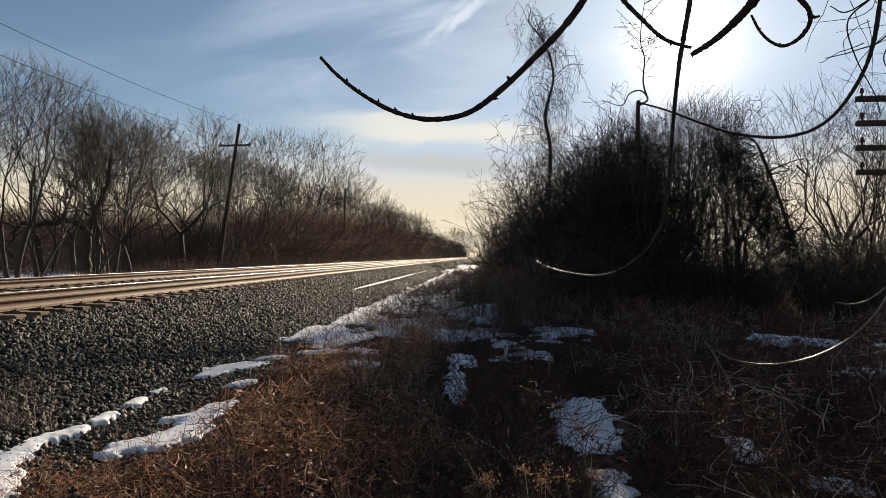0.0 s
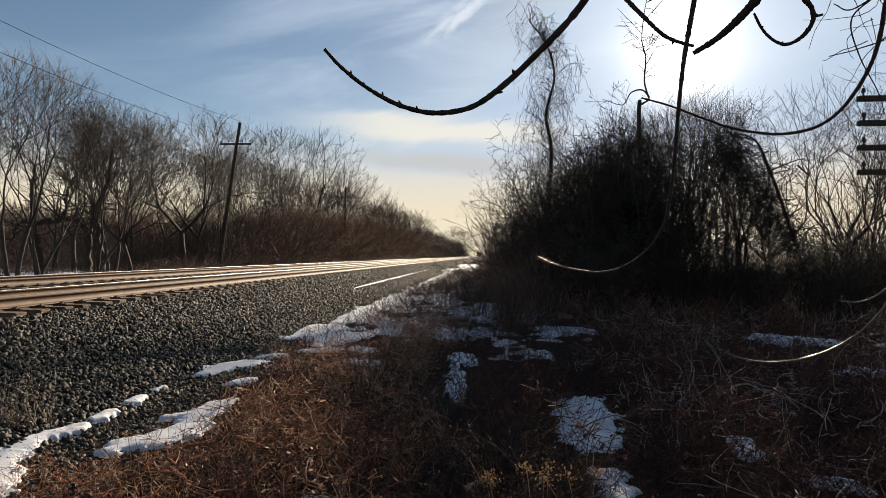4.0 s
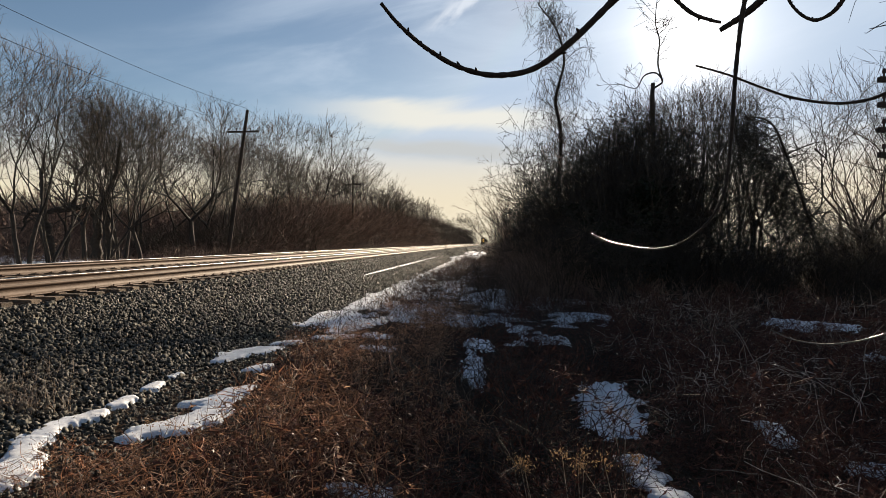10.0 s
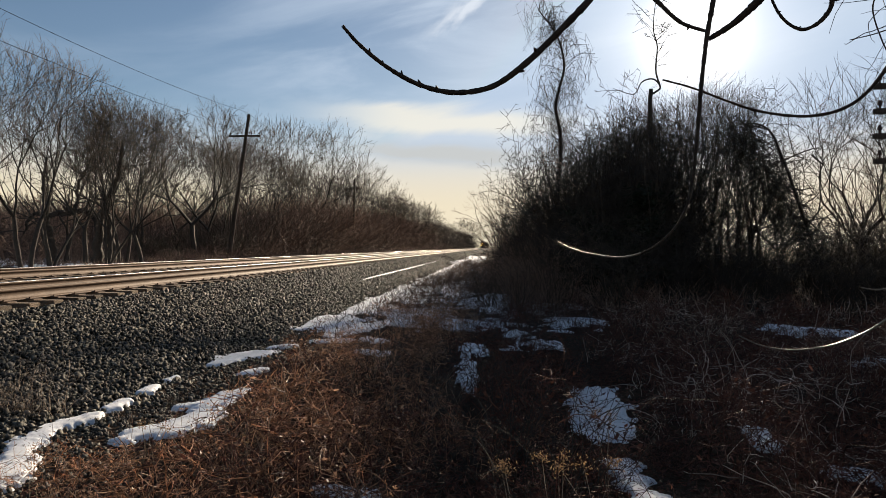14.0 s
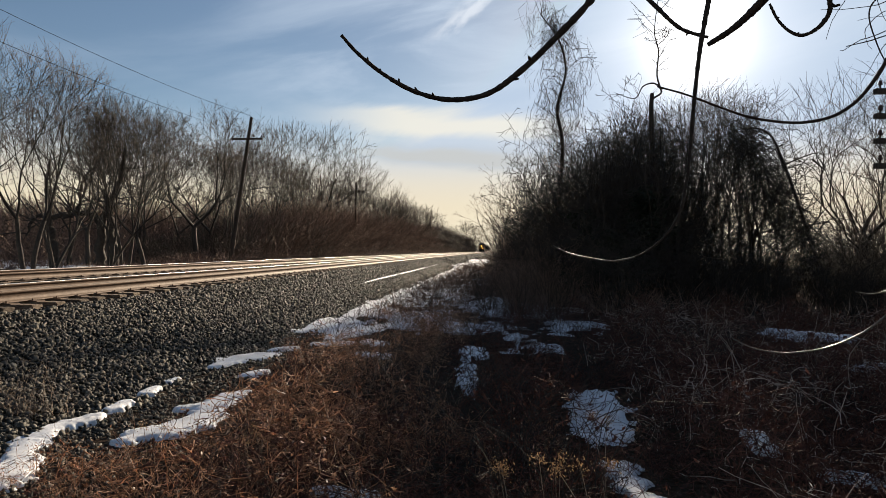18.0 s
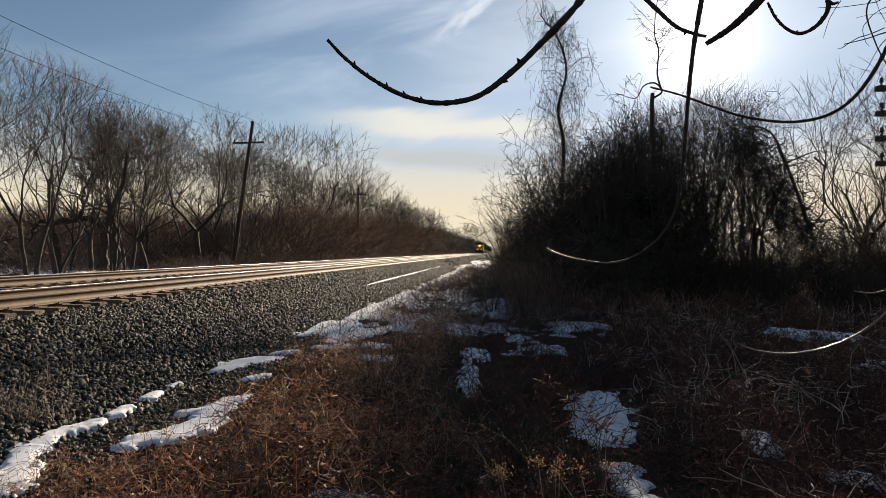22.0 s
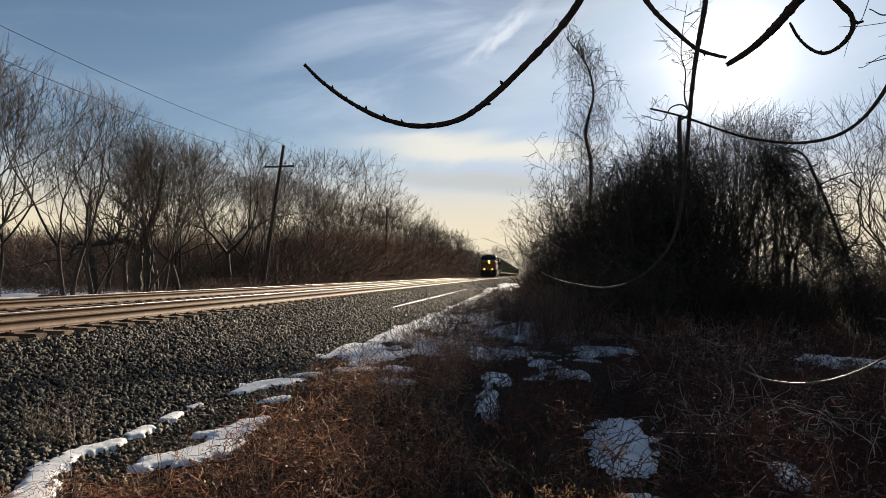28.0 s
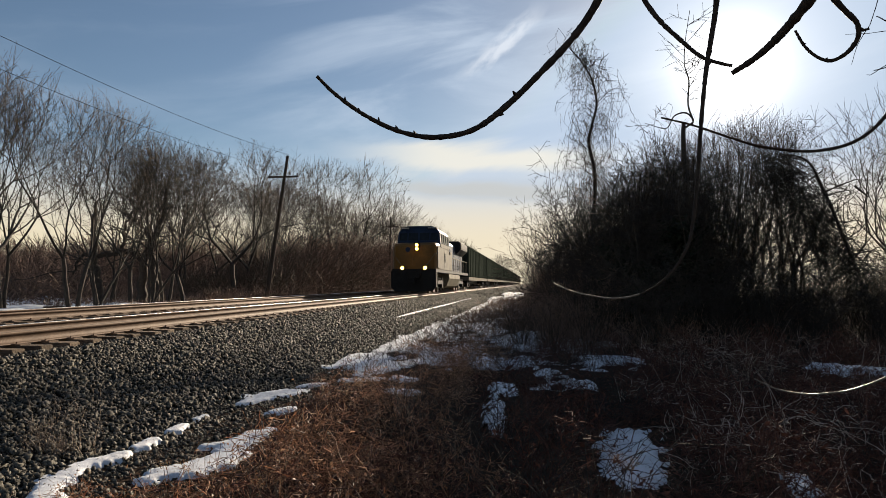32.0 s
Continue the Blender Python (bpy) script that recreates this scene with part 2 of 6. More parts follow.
M_WIRE = material("dark_wire", (0.03, 0.03, 0.032), rough=0.9, spec=0.02, bump=0)
M_PORCELAIN = material("brown_insulator", (0.06, 0.03, 0.02), rough=0.25, bump=0)
M_BLUE = material("dark_blue_paint", (0.014, 0.028, 0.062), (0.009, 0.017, 0.038), spec=0.15, rough=0.5, scale=2, fine=20, bump=0.05)
M_YELLOW = material("dirty_yellow_paint", (0.18, 0.092, 0.02), (0.09, 0.048, 0.014), spec=0.15, rough=0.5, scale=1.5, fine=14, bump=0.05)
# grimed grey fittings; on nose and cab sides its paleness stands for sunlight
M_GREYSUNLIT = material("grimed_grey_and_sunlit_paint", (0.23, 0.205, 0.16), (0.14, 0.125, 0.10), spec=0.05, rough=0.6, scale=1.5, fine=14, bump=0.08)
M_BLACK = material("sooty_black_steel", (0.017, 0.016, 0.015), (0.008, 0.008, 0.008), spec=0.12, rough=0.6, scale=3, fine=20, bump=0.15)
M_GLASS = material("cab_window_glass", (0.02, 0.025, 0.03), rough=0.25, spec=0.12, bump=0)
M_CAR = material("painted_car_panel", (0.044, 0.052, 0.043), (0.025, 0.030, 0.025), spec=0.0, rough=0.95, metal=0.0, scale=1.0, fine=12, stretch=(1, 1, 0.25), bump=0.1, vary=0.15)
M_CARLOW = material("pale_sill_paint", (0.20, 0.175, 0.125), (0.10, 0.088, 0.066), spec=0.03, rough=0.6, scale=1.0, fine=10, bump=0.1)
M_HEADLIGHT = material("lit_headlight", (1.0, 0.9, 0.7), bump=0, glow=(1.0, 0.46, 0.06, 9.0))
M_WHITE = material("white_marking", (0.6, 0.6, 0.58), bump=0)


# ---------------------------------------------------------------- mesh helpers
def mesh_from(name, verts, faces, mats, smooth=False, slots=None):
    """verts (n, 3) and faces (m, k), all with k corners."""
    me = bpy.data.meshes.new(name)
    verts, faces = np.asarray(verts, dtype=np.float32), np.asarray(faces, dtype=np.int32)
    k = faces.shape[1]
    me.vertices.add(len(verts))
    me.vertices.foreach_set("co", verts.ravel())
    me.loops.add(faces.size)
    me.loops.foreach_set("vertex_index", faces.ravel())
    me.polygons.add(len(faces))
    me.polygons.foreach_set("loop_start", np.arange(0, faces.size, k, dtype=np.int32))
    me.polygons.foreach_set("loop_total", np.full(len(faces), k, dtype=np.int32))
    for m in (mats if isinstance(mats, (list, tuple)) else [mats]):
        me.materials.append(m)
    if slots is not None:
        me.polygons.foreach_set("material_index", np.asarray(slots, dtype=np.int32))
    if smooth:
        me.polygons.foreach_set("use_smooth", np.ones(len(faces), dtype=bool))
    me.update(calc_edges=True)
    return me


def thing(name, label, category, at=(0, 0, 0), group="", kind=""):
    ob = new(name)
    ob.empty_display_size = 0.2
    ob.matrix_basis = pose(*at)
    return tagged(ob, label, category, group, kind)


def part(name, data, parent, label="", kind="", at=None):
    """Links a mesh, or a bmesh as (bmesh, material), as one object under a thing or a part."""
    if isinstance(data, tuple):
        bm, m = data
        me = bpy.data.meshes.new(name)
        bm.to_mesh(me)
        bm.free()
        me.materials.append(m)
        data = me
    ob = new(name, data)
    ob.parent = parent
    if at is not None:
        ob.matrix_basis = at
    return tagged(ob, label, "", "", kind)


def box(x0, x1, y0, y1, z0, z1, bevel=0.0):
    bm = bmesh.new()
    bmesh.ops.create_cube(bm, size=1.0, matrix=Matrix.LocRotScale(((x0 + x1) / 2, (y0 + y1) / 2, (z0 + z1) / 2), None, (x1 - x0, y1 - y0, z1 - z0)))
    if bevel:
        bmesh.ops.bevel(bm, geom=bm.edges[:], offset=bevel, segments=2, affect="EDGES", clamp_overlap=True)
    return bm


def boxes(specs, bevel=0.0):
    bm = bmesh.new()
    for s in specs:
        one = box(*s, bevel=bevel)
        me = bpy.data.meshes.new("tmp")
        one.to_mesh(me)
        one.free()
        bm.from_mesh(me)
        bpy.data.meshes.remove(me)
    return bm


def cylinder(p, q, r, r2=None, sides=12, caps=True):
    p, q = Vector(p), Vector(q)
    bm = bmesh.new()
    m = Matrix.Translation((p + q) / 2) @ (q - p).to_track_quat("Z", "Y").to_matrix().to_4x4()
    bmesh.ops.create_cone(bm, cap_ends=caps, segments=sides, radius1=r, radius2=r if r2 is None else r2, depth=(q - p).length, matrix=m)
    return bm


def prism(outline, y0, y1, axis="y"):
    """An outline of (x, z) drawn out along y (or (y, z) along x)."""
    bm = bmesh.new()
    rings = []
    for s in (y0, y1):
        rings.append([bm.verts.new((a, s, b) if axis == "y" else (s, a, b)) for a, b in outline])
    n = len(outline)
    for i in range(n):
        bm.faces.new((rings[0][i], rings[0][(i + 1) % n], rings[1][(i + 1) % n], rings[1][i]))
    bm.faces.new(rings[0][::-1])
    bm.faces.new(rings[1])
    bmesh.ops.recalc_face_normals(bm, faces=bm.faces[:])
    return bm


def tubes(name, paths, mats, sides=4):
    """Tapered tubes along paths of (points, radii), worked out together for paths of one length."""
    V, Fq, base = [], [], 0
    ang = np.arange(sides) * 2 * np.pi / sides
    ca, sa = np.cos(ang)[:, None], np.sin(ang)[:, None]
    by_length = {}
    for pts, rad in paths:
        by_length.setdefault(len(pts), []).append((pts, rad))
    for n, some in by_length.items():
        P = np.array([a for a, _ in some], dtype=float)
        R = np.array([b for _, b in some], dtype=float)
        tan = np.gradient(P, axis=1)
        tan /= np.linalg.norm(tan, axis=2)[..., None] + 1e-9
        ref = np.where(np.abs(tan[:, :1, 2:]) < 0.8, np.array((0.31, 0.17, 0.93)), np.array((0.93, 0.2, 0.31)))
        a = np.cross(tan, np.broadcast_to(ref, tan.shape))
        a /= np.linalg.norm(a, axis=2)[..., None] + 1e-9
        b = np.cross(tan, a)
        ring = P[:, :, None, :] + R[:, :, None, None] * (a[:, :, None, :] * ca + b[:, :, None, :] * sa)
        V.append(ring.reshape(-1, 3))
        i = np.arange(n - 1)[:, None] * sides + np.arange(sides)[None, :]
        k = np.arange(n - 1)[:, None] * sides + (np.arange(sides)[None, :] + 1) % sides
        q = np.stack((i, k, k + sides, i + sides), axis=-1).reshape(-1, 4)
        Fq.append((q[None] + (base + np.arange(len(some)) * n * sides)[:, None, None]).reshape(-1, 4))
        base += len(some) * n * sides
    return mesh_from(name, np.concatenate(V), np.concatenate(Fq), mats, smooth=sides > 3)


def catmull(points, n):
    """A smooth line through a few control points."""
    P = np.asarray(points, dtype=float)
    P = np.vstack((2 * P[0] - P[1], P, 2 * P[-1] - P[-2]))
    out = []
    for i in range(1, len(P) - 2):
        for t in np.linspace(0, 1, n, endpoint=False):
            a, b, c, d = P[i - 1:i + 3]
            out.append(0.5 * (2 * b + (c - a) * t + (2 * a - 5 * b + 4 * c - d) * t ** 2 + (3 * b - 3 * c + d - a) * t ** 3))
    out.append(P[-2])
    return np.array(out)


def unit(v):
    return v / (np.linalg.norm(v) + 1e-9)


# ---------------------------------------------------------------- ground
SKEW = 0.0058                                         # the line bears a little to the left of +Y


def bed_height(x):
    """Cross-section of the stone bed under the two tracks."""
    return np.interp(x, [-19.5, -16.2, -14.4, -10.6, -9.9, -6.95, -6.6, -4.05, -3.5], [0.40, 0.50, 0.78, 0.83, 0.74, 0.71, 0.62, 0.0, -0.25])


def soil_height(x, y):
    z = 0.10 * np.sin(x * 0.9 + 1.3) * np.sin(y * 0.7 + 0.4) + 0.05 * np.sin(x * 2.3 + y * 1.7)
    near = np.clip((np.abs(x + 3.6)) / 3.0, 0, 1)
    z = z * near * 0.8
    far = np.clip((np.hypot(x, y) - 14) / 40, 0, 1)
    z = z - 0.10 * far
    return z + np.clip((-14.6 - x) / 2.4, 0, 1) * 0.62


def soil_point(x, y):
    return float(max(soil_height(np.float64(x), np.float64(y)), bed_height(np.float64(x))))


def make_ground():
    xs = np.concatenate((-np.geomspace(2500, 22, 26), np.arange(-20, 16, 0.4), np.geomspace(16, 2500, 26)))
    ys = np.concatenate((-np.geomspace(800, 6, 14), np.arange(-4, 30, 0.4), np.geomspace(30, 3500, 34)))
    X, Y = np.meshgrid(xs, ys)
    Z = soil_height(X, Y)
    nx, ny = len(xs), len(ys)
    i = (np.arange(ny - 1)[:, None] * nx + np.arange(nx - 1)[None, :]).ravel()
    F = np.stack((i, i + 1, i + 1 + nx, i + nx), axis=1)
    cx = X.ravel()[i]
    field = (cx < -30) | (cx > 30) | (Y.ravel()[i] > 90) & (cx < -21)
    tagged(new("ground", mesh_from("ground", np.stack((X, Y, Z), -1).reshape(-1, 3), F, [M_SOIL, M_FIELD], smooth=True, slots=field)),
           "brown winter ground of leaf litter and dry grass", "ground", kind="structure")
    xs = np.array([-19.5, -16.2, -14.4, -12.5, -10.6, -9.9, -8.4, -6.95, -6.6, -5.8, -4.9, -4.05, -3.5])
    ys = np.concatenate((np.arange(-30, 60, 1.0), np.geomspace(60, 1500, 50)))
    X, Y = np.meshgrid(xs, ys)
    Z = bed_height(X) - 0.03
    X = X - SKEW * (Y - 30)
    nx, ny = len(xs), len(ys)
    i = (np.arange(ny - 1)[:, None] * nx + np.arange(nx - 1)[None, :]).ravel()
    F = np.stack((i, i + 1, i + 1 + nx, i + nx), axis=1)
    return tagged(new("ballast_bed", mesh_from("ballast_bed", np.stack((X, Y, Z), -1).reshape(-1, 3), F, M_BALLAST)),
                  "grey crushed-stone ballast bed under the tracks", "ballast", kind="structure")


bed = make_ground()


# ---------------------------------------------------------------- tracks
NEAR_X, FAR_X, GAUGE = -8.4, -12.5, 1.505
NEAR_HEAD, FAR_HEAD = 0.985, 1.065


def rail_mesh(name, y0, y1, gauge_side):
    half = [(0.076, 0.0), (0.076, 0.012), (0.035, 0.024), (0.0085, 0.036), (0.0085, 0.136), (0.030, 0.139), (0.0375, 0.145), (0.0375, 0.166), (0.0365, 0.174), (0.029, 0.182)]
    outline = half + [(-x, z) for x, z in half[::-1]]
    n = len(outline)
    V = np.array([(x, y, z - 0.182) for y in (y0, y1) for x, z in outline])
    F = np.array([(i, (i + 1) % n, (i + 1) % n + n, i + n) for i in range(n)])
    shiny = [1 if gauge_side and min(outline[i][1], outline[(i + 1) % n][1]) > 0.17 and outline[i][0] > 0 else 0 for i in range(n)]
    return mesh_from(name, V, F, [M_RUST, M_RAIL_TOP], slots=shiny)


def make_track(name, x, head, label):
    track = thing(name, label, "track", (x + SKEW * 30, 0, 0, 0, 0, math.degrees(SKEW)), "railway tracks")
    for side in (-1, 1):
        part("rail", rail_mesh("rail", -30, 1500, side < 0), track, "rusty steel rail with polished running edge" if side < 0 else "dull rusty steel rail", at=pose(side * GAUGE / 2, 0, head))
    top = head - 0.182 - 0.018
    bm = box(-1.3, 1.3, -0.115, 0.115, -0.17, 0.0, bevel=0.012)
    me = bpy.data.meshes.new("tie")
    bm.to_mesh(me)
    bm.free()
    me.materials.append(M_TIE)
    plate = bpy.data.meshes.new("tie_plate")
    bm = boxes([(-0.19, 0.19, -0.095, 0.095, 0.0, 0.016), (0.08, 0.10, -0.06, -0.035, 0.0, 0.05), (-0.10, -0.08, 0.035, 0.06, 0.0, 0.05)])
    bm.to_mesh(plate)
    bm.free()
    plate.materials.append(M_RUST)
    rng = np.random.default_rng(5)
    k = 0
    far = []
    y = -3.0
    while y < 320:
        w = rng.normal(0, 0.03)
        if y < 75:
            t = part("tie", me, track, at=pose(w, y, top + rng.normal(0, 0.004), 0, 0, rng.normal(0, 0.5)))
            if y < 45:
                for side in (-1, 1):
                    part("tie_plate", plate, t, "rusty tie plate with spikes", at=pose(side * GAUGE / 2 - w, 0, 0.001))
        else:
            far.append((-1.3 + w, 1.3 + w, y - 0.115, y + 0.115, top - 0.15, top))
        y += 0.533
    V, F = [], []
    cube = np.array([(0, 1, 3, 2), (4, 6, 7, 5), (0, 4, 5, 1), (2, 3, 7, 6), (0, 2, 6, 4), (1, 5, 7, 3)])
    for x0, x1, y0, y1, z0, z1 in far:
        F.append(cube + 8 * len(V))
        V.append([(a, b, c) for a in (x0, x1) for b in (y0, y1) for c in (z0, z1)])
    part("distant_tie", mesh_from("distant_tie", np.array(V).reshape(-1, 3), np.concatenate(F), M_TIE), track, kind="stuff")
    return track


make_track("railway_track", NEAR_X, NEAR_HEAD, "railway track with rusty rails on brown wooden ties")
make_track("railway_track", FAR_X, FAR_HEAD, "second railway track, slightly raised, on brown wooden ties")


# ---------------------------------------------------------------- snow
def snow_patch(cx, cy, rx, ry, turn=0.0, thick=0.05, rough=0.5, seed=0, label="patch of old crusted snow on the ground", res=None, sheet=False):
    """A lumpy patch with an uneven rim, thin at the edge."""
    n = res or int(np.clip(max(rx, ry) * 40, 34, 150))
    g = np.linspace(-1.25, 1.25, n)
    U, W = np.meshgrid(g, g)
    c, s = math.cos(radians(turn)), math.sin(radians(turn))
    X, Y = cx + c * U * rx - s * W * ry, cy + s * U * rx + c * W * ry
    N = np.array([[noise.noise((x * 1.7 / max(0.35, rx) + seed * 7.1, y * 1.7 / max(0.35, rx), seed)) + 0.5 * noise.noise((x * 4.5 / max(0.3, rx), y * 4.5 / max(0.3, rx) + seed, 3.0))
                   for x, y in zip(a, b)] for a, b in zip(X, Y)])
    mask = 1.0 - (U ** 2 + W ** 2) + rough * N * 1.6
    ground = np.maximum(soil_height(X, Y), bed_height(X))
    rise = np.where(mask > 0, thick * np.tanh(np.clip(mask, 0, 9) * 4.0) * (1.0 + 0.22 * N) + 0.015, mask * 0.35)
    Z = ground + np.maximum(rise, -0.09)
    ok = mask > -0.3
    i = (np.arange(n - 1)[:, None] * n + np.arange(n - 1)[None, :])
    keep = ok[:-1, :-1] & ok[1:, :-1] & ok[:-1, 1:] & ok[1:, 1:]
    i = i[keep]
    if len(i) < 4:
        return None
    F = np.stack((i, i + 1, i + 1 + n, i + n), axis=1)
    used, inv = np.unique(F, return_inverse=True)
    V = np.stack((X, Y, Z), -1).reshape(-1, 3)[used] - np.array((cx, cy, 0))
    ob = new("snow_patch", mesh_from("snow_patch", V, inv.reshape(F.shape), M_SNOW, smooth=True))
    ob.location = (cx, cy, 0)
    return tagged(ob, label, "snow", "snow patches")


def snow_bank(points, thick=0.055, seed=0):
    """A smooth low bank of snow along a line of (x, y, half width), with a melted rounded rim."""
    P = np.array(points)
    lo, hi = (P[:, :2] - P[:, 2:] * 1.6).min(0), (P[:, :2] + P[:, 2:] * 1.6).max(0)
    step = float(np.clip(np.median(P[:, 2]) / 8, 0.012, 0.05))
    xs, ys = np.arange(lo[0], hi[0], step), np.arange(lo[1], hi[1], step)
    X, Y = np.meshgrid(xs, ys)
    mask = np.full(X.shape, -9.0)
    for a, b in zip(P, P[1:]):
        d = b[:2] - a[:2]
        u = np.clip(((X - a[0]) * d[0] + (Y - a[1]) * d[1]) / max(1e-6, d @ d), 0, 1)
        w = a[2] + (b[2] - a[2]) * u
        mask = np.maximum(mask, 1 - np.hypot(X - a[0] - d[0] * u, Y - a[1] - d[1] * u) / w)
    N = np.array([[noise.noise((x * 5 + seed, y * 5, seed)) + 0.7 * noise.noise((x * 17, y * 17, seed)) for x, y in zip(a, b)] for a, b in zip(X, Y)])
    mask = mask + (0.42 if P[0, 0] < -1.5 else 0.75) * N
    ground = np.maximum(soil_height(X, Y), bed_height(X))
    rise = np.where(mask > 0, thick * (1 - np.exp(-np.clip(mask, 0, 9) * 5)) * (1.0 + 0.15 * N) + 0.012, mask * 0.3)
    Z = ground + np.maximum(rise, -0.08)
    ok = mask > -0.28
    n = len(xs)
    i = (np.arange(len(ys) - 1)[:, None] * n + np.arange(n - 1)[None, :])[ok[:-1, :-1] & ok[1:, :-1] & ok[:-1, 1:] & ok[1:, 1:]]
    F = np.stack((i, i + 1, i + 1 + n, i + n), axis=1)
    used, inv = np.unique(F, return_inverse=True)
    c = np.array((P[0, 0], P[0, 1], 0))
    ob = new("snow_patch", mesh_from("snow_patch", np.stack((X, Y, Z), -1).reshape(-1, 3)[used] - c, inv.reshape(F.shape), M_SNOW, smooth=True))
    ob.location = c
    return tagged(ob, "smooth crusted bank of old snow beside the ballast" if P[0, 0] < -1.5 else "patch of crusted snow in the shaded weeds", "snow", "snow patches")


# x, y, half width
BANKS = [[(-3.40, 3.9, 0.17), (-3.52, 4.2, 0.16), (-3.74, 4.5, 0.13), (-3.93, 4.85, 0.15), (-3.95, 5.2, 0.13), (-3.87, 5.44, 0.14), (-3.84, 5.6, 0.07)],
         [(-3.84, 5.84, 0.10), (-3.86, 6.05, 0.09)],
         [(-3.08, 4.9, 0.14), (-3.0, 5.07, 0.22), (-2.88, 5.21, 0.24), (-2.8, 5.39, 0.22), (-2.79, 5.66, 0.17), (-2.92, 6.06, 0.2), (-2.93, 6.4, 0.17), (-2.87, 6.7, 0.08)],
         [(-3.18, 5.9, 0.08), (-3.0, 6.05, 0.11)], [(-3.91, 6.49, 0.10), (-3.93, 6.75, 0.07)], [(-3.98, 7.07, 0.06), (-3.96, 7.25, 0.05)], [(-3.91, 8.1, 0.09), (-3.87, 8.64, 0.25), (-3.62, 9.06, 0.28)],
         [(-3.18, 7.64, 0.13), (-3.12, 7.82, 0.11)], [(-3.63, 9.6, 0.11), (-3.36, 9.83, 0.13)], [(-4.02, 11.83, 0.16), (-3.78, 12.16, 0.16)], [(-3.15, 10.38, 0.13), (-2.72, 10.64, 0.17)],
         [(-3.05, 11.07, 0.2), (-2.77, 12.09, 0.35)], [(-2.17, 9.59, 0.15), (-1.8, 9.34, 0.16)], [(-2.35, 10.76, 0.16), (-2.07, 10.5, 0.16)],
         [(1.04, 7.0, 0.26), (0.96, 6.34, 0.29), (0.92, 5.8, 0.28)], [(0.91, 5.0, 0.13), (0.88, 4.3, 0.11), (0.94, 3.92, 0.13)], [(-1.23, 4.1, 0.06), (-1.05, 4.1, 0.10), (-0.85, 3.98, 0.07)],
         [(2.12, 5.49, 0.09), (2.08, 5.1, 0.10)], [(2.3, 4.62, 0.07), (2.5, 4.45, 0.08)]]
for k, line in enumerate(BANKS):
    snow_bank(line, 0.038 if line[0][0] < -1 else 0.03, seed=3 * k + 1)
# x, y, half width, half length, turn, thickness
SNOW = [(-0.45, 7.9, 0.15, 0.7, 5, 0.05), (-0.4, 9.2, 0.2, 0.45, 0, 0.05),
        (5.8, 12.2, 0.7, 0.9, 0, 0.06), (7.4, 10.8, 0.6, 0.7, 0, 0.06), (5.2, 8.8, 0.4, 0.3, 0, 0.05),
        (-3.2, 66.0, 1.3, 14.0, 0, 0.09), (-3.2, 96.0, 1.4, 20.0, 0, 0.1), (-62, 85, 24, 26, 0, 0.12), (-45, 60, 12, 14, 0, 0.12), (-60, 48, 16, 9, 0, 0.12), (-40, 42, 7, 9, 0, 0.1), (-25, 30, 5, 6, 0, 0.08), (-21, 26, 2.2, 5, 0, 0.08), (-30, 37, 6, 6, 0, 0.08)]
for k, (x, y, rx, ry, turn, thick) in enumerate(SNOW):
    snow_patch(x, y, rx, ry, turn, thick, seed=k + 1, rough=0.5 if x < -2.5 else 0.85)


def snow_sheet():
    """Thin old snow between the stone bed and the thicket, melted through in ragged holes."""
    xs = np.arange(-4.5, 2.6, 0.07)
    ys = 9.5 * (58 / 9.5) ** np.linspace(0, 1, 300)
    X, Y = np.meshgrid(xs, ys)
    N = np.array([[noise.noise((x * 0.75, y * 0.5, 4.0)) + 0.55 * noise.noise((x * 2.1, y * 1.5, 9.0)) + 0.4 * noise.noise((x * 6.0, y * 4.0, 2.0)) for x, y in zip(a, b)] for a, b in zip(X, Y)])
    cover = 0.10 - 0.17 * np.clip(13.5 - Y, 0, 4) - 0.75 * np.clip((X + np.interp(Y, [10, 16, 22, 30, 58], [-1.0, -1.4, 0.9, 1.4, 1.9])) / 1.3, 0, 1)
    cover += np.interp(Y, [9.5, 14, 20, 58], [0.1, 0.35, 0.6, 0.9]) * np.exp(-((X + 3.7) / np.interp(Y, [10, 58], [0.3, 0.9])) ** 2) - 1.6 * np.clip((-4.0 - X) / 0.3, 0, 1)
    cover += 0.22 * np.clip(X + 1.2, 0, 1) * np.clip((21 - Y) / 3, 0, 1)
    mask = cover + 0.95 * N
    Z = np.maximum(soil_height(X, Y), bed_height(X)) + np.where(mask > 0, 0.012 + 0.035 * np.tanh(mask * 3.5) * (1 + 0.3 * N), np.maximum(mask * 0.3, -0.08))
    ok = mask > -0.22
    n = len(xs)
    i = (np.arange(len(ys) - 1)[:, None] * n + np.arange(n - 1)[None, :])[ok[:-1, :-1] & ok[1:, :-1] & ok[:-1, 1:] & ok[1:, 1:]]
    F = np.stack((i, i + 1, i + 1 + n, i + n), axis=1)
    flat, inv = np.unique(F, return_inverse=True)
    tagged(new("snow_cover", mesh_from("snow_cover", np.stack((X, Y, Z), -1).reshape(-1, 3)[flat], inv.reshape(F.shape), M_SNOW, smooth=True)),
           "thin melting snow cover beside the ballast with stems poking through", "snow", kind="stuff")


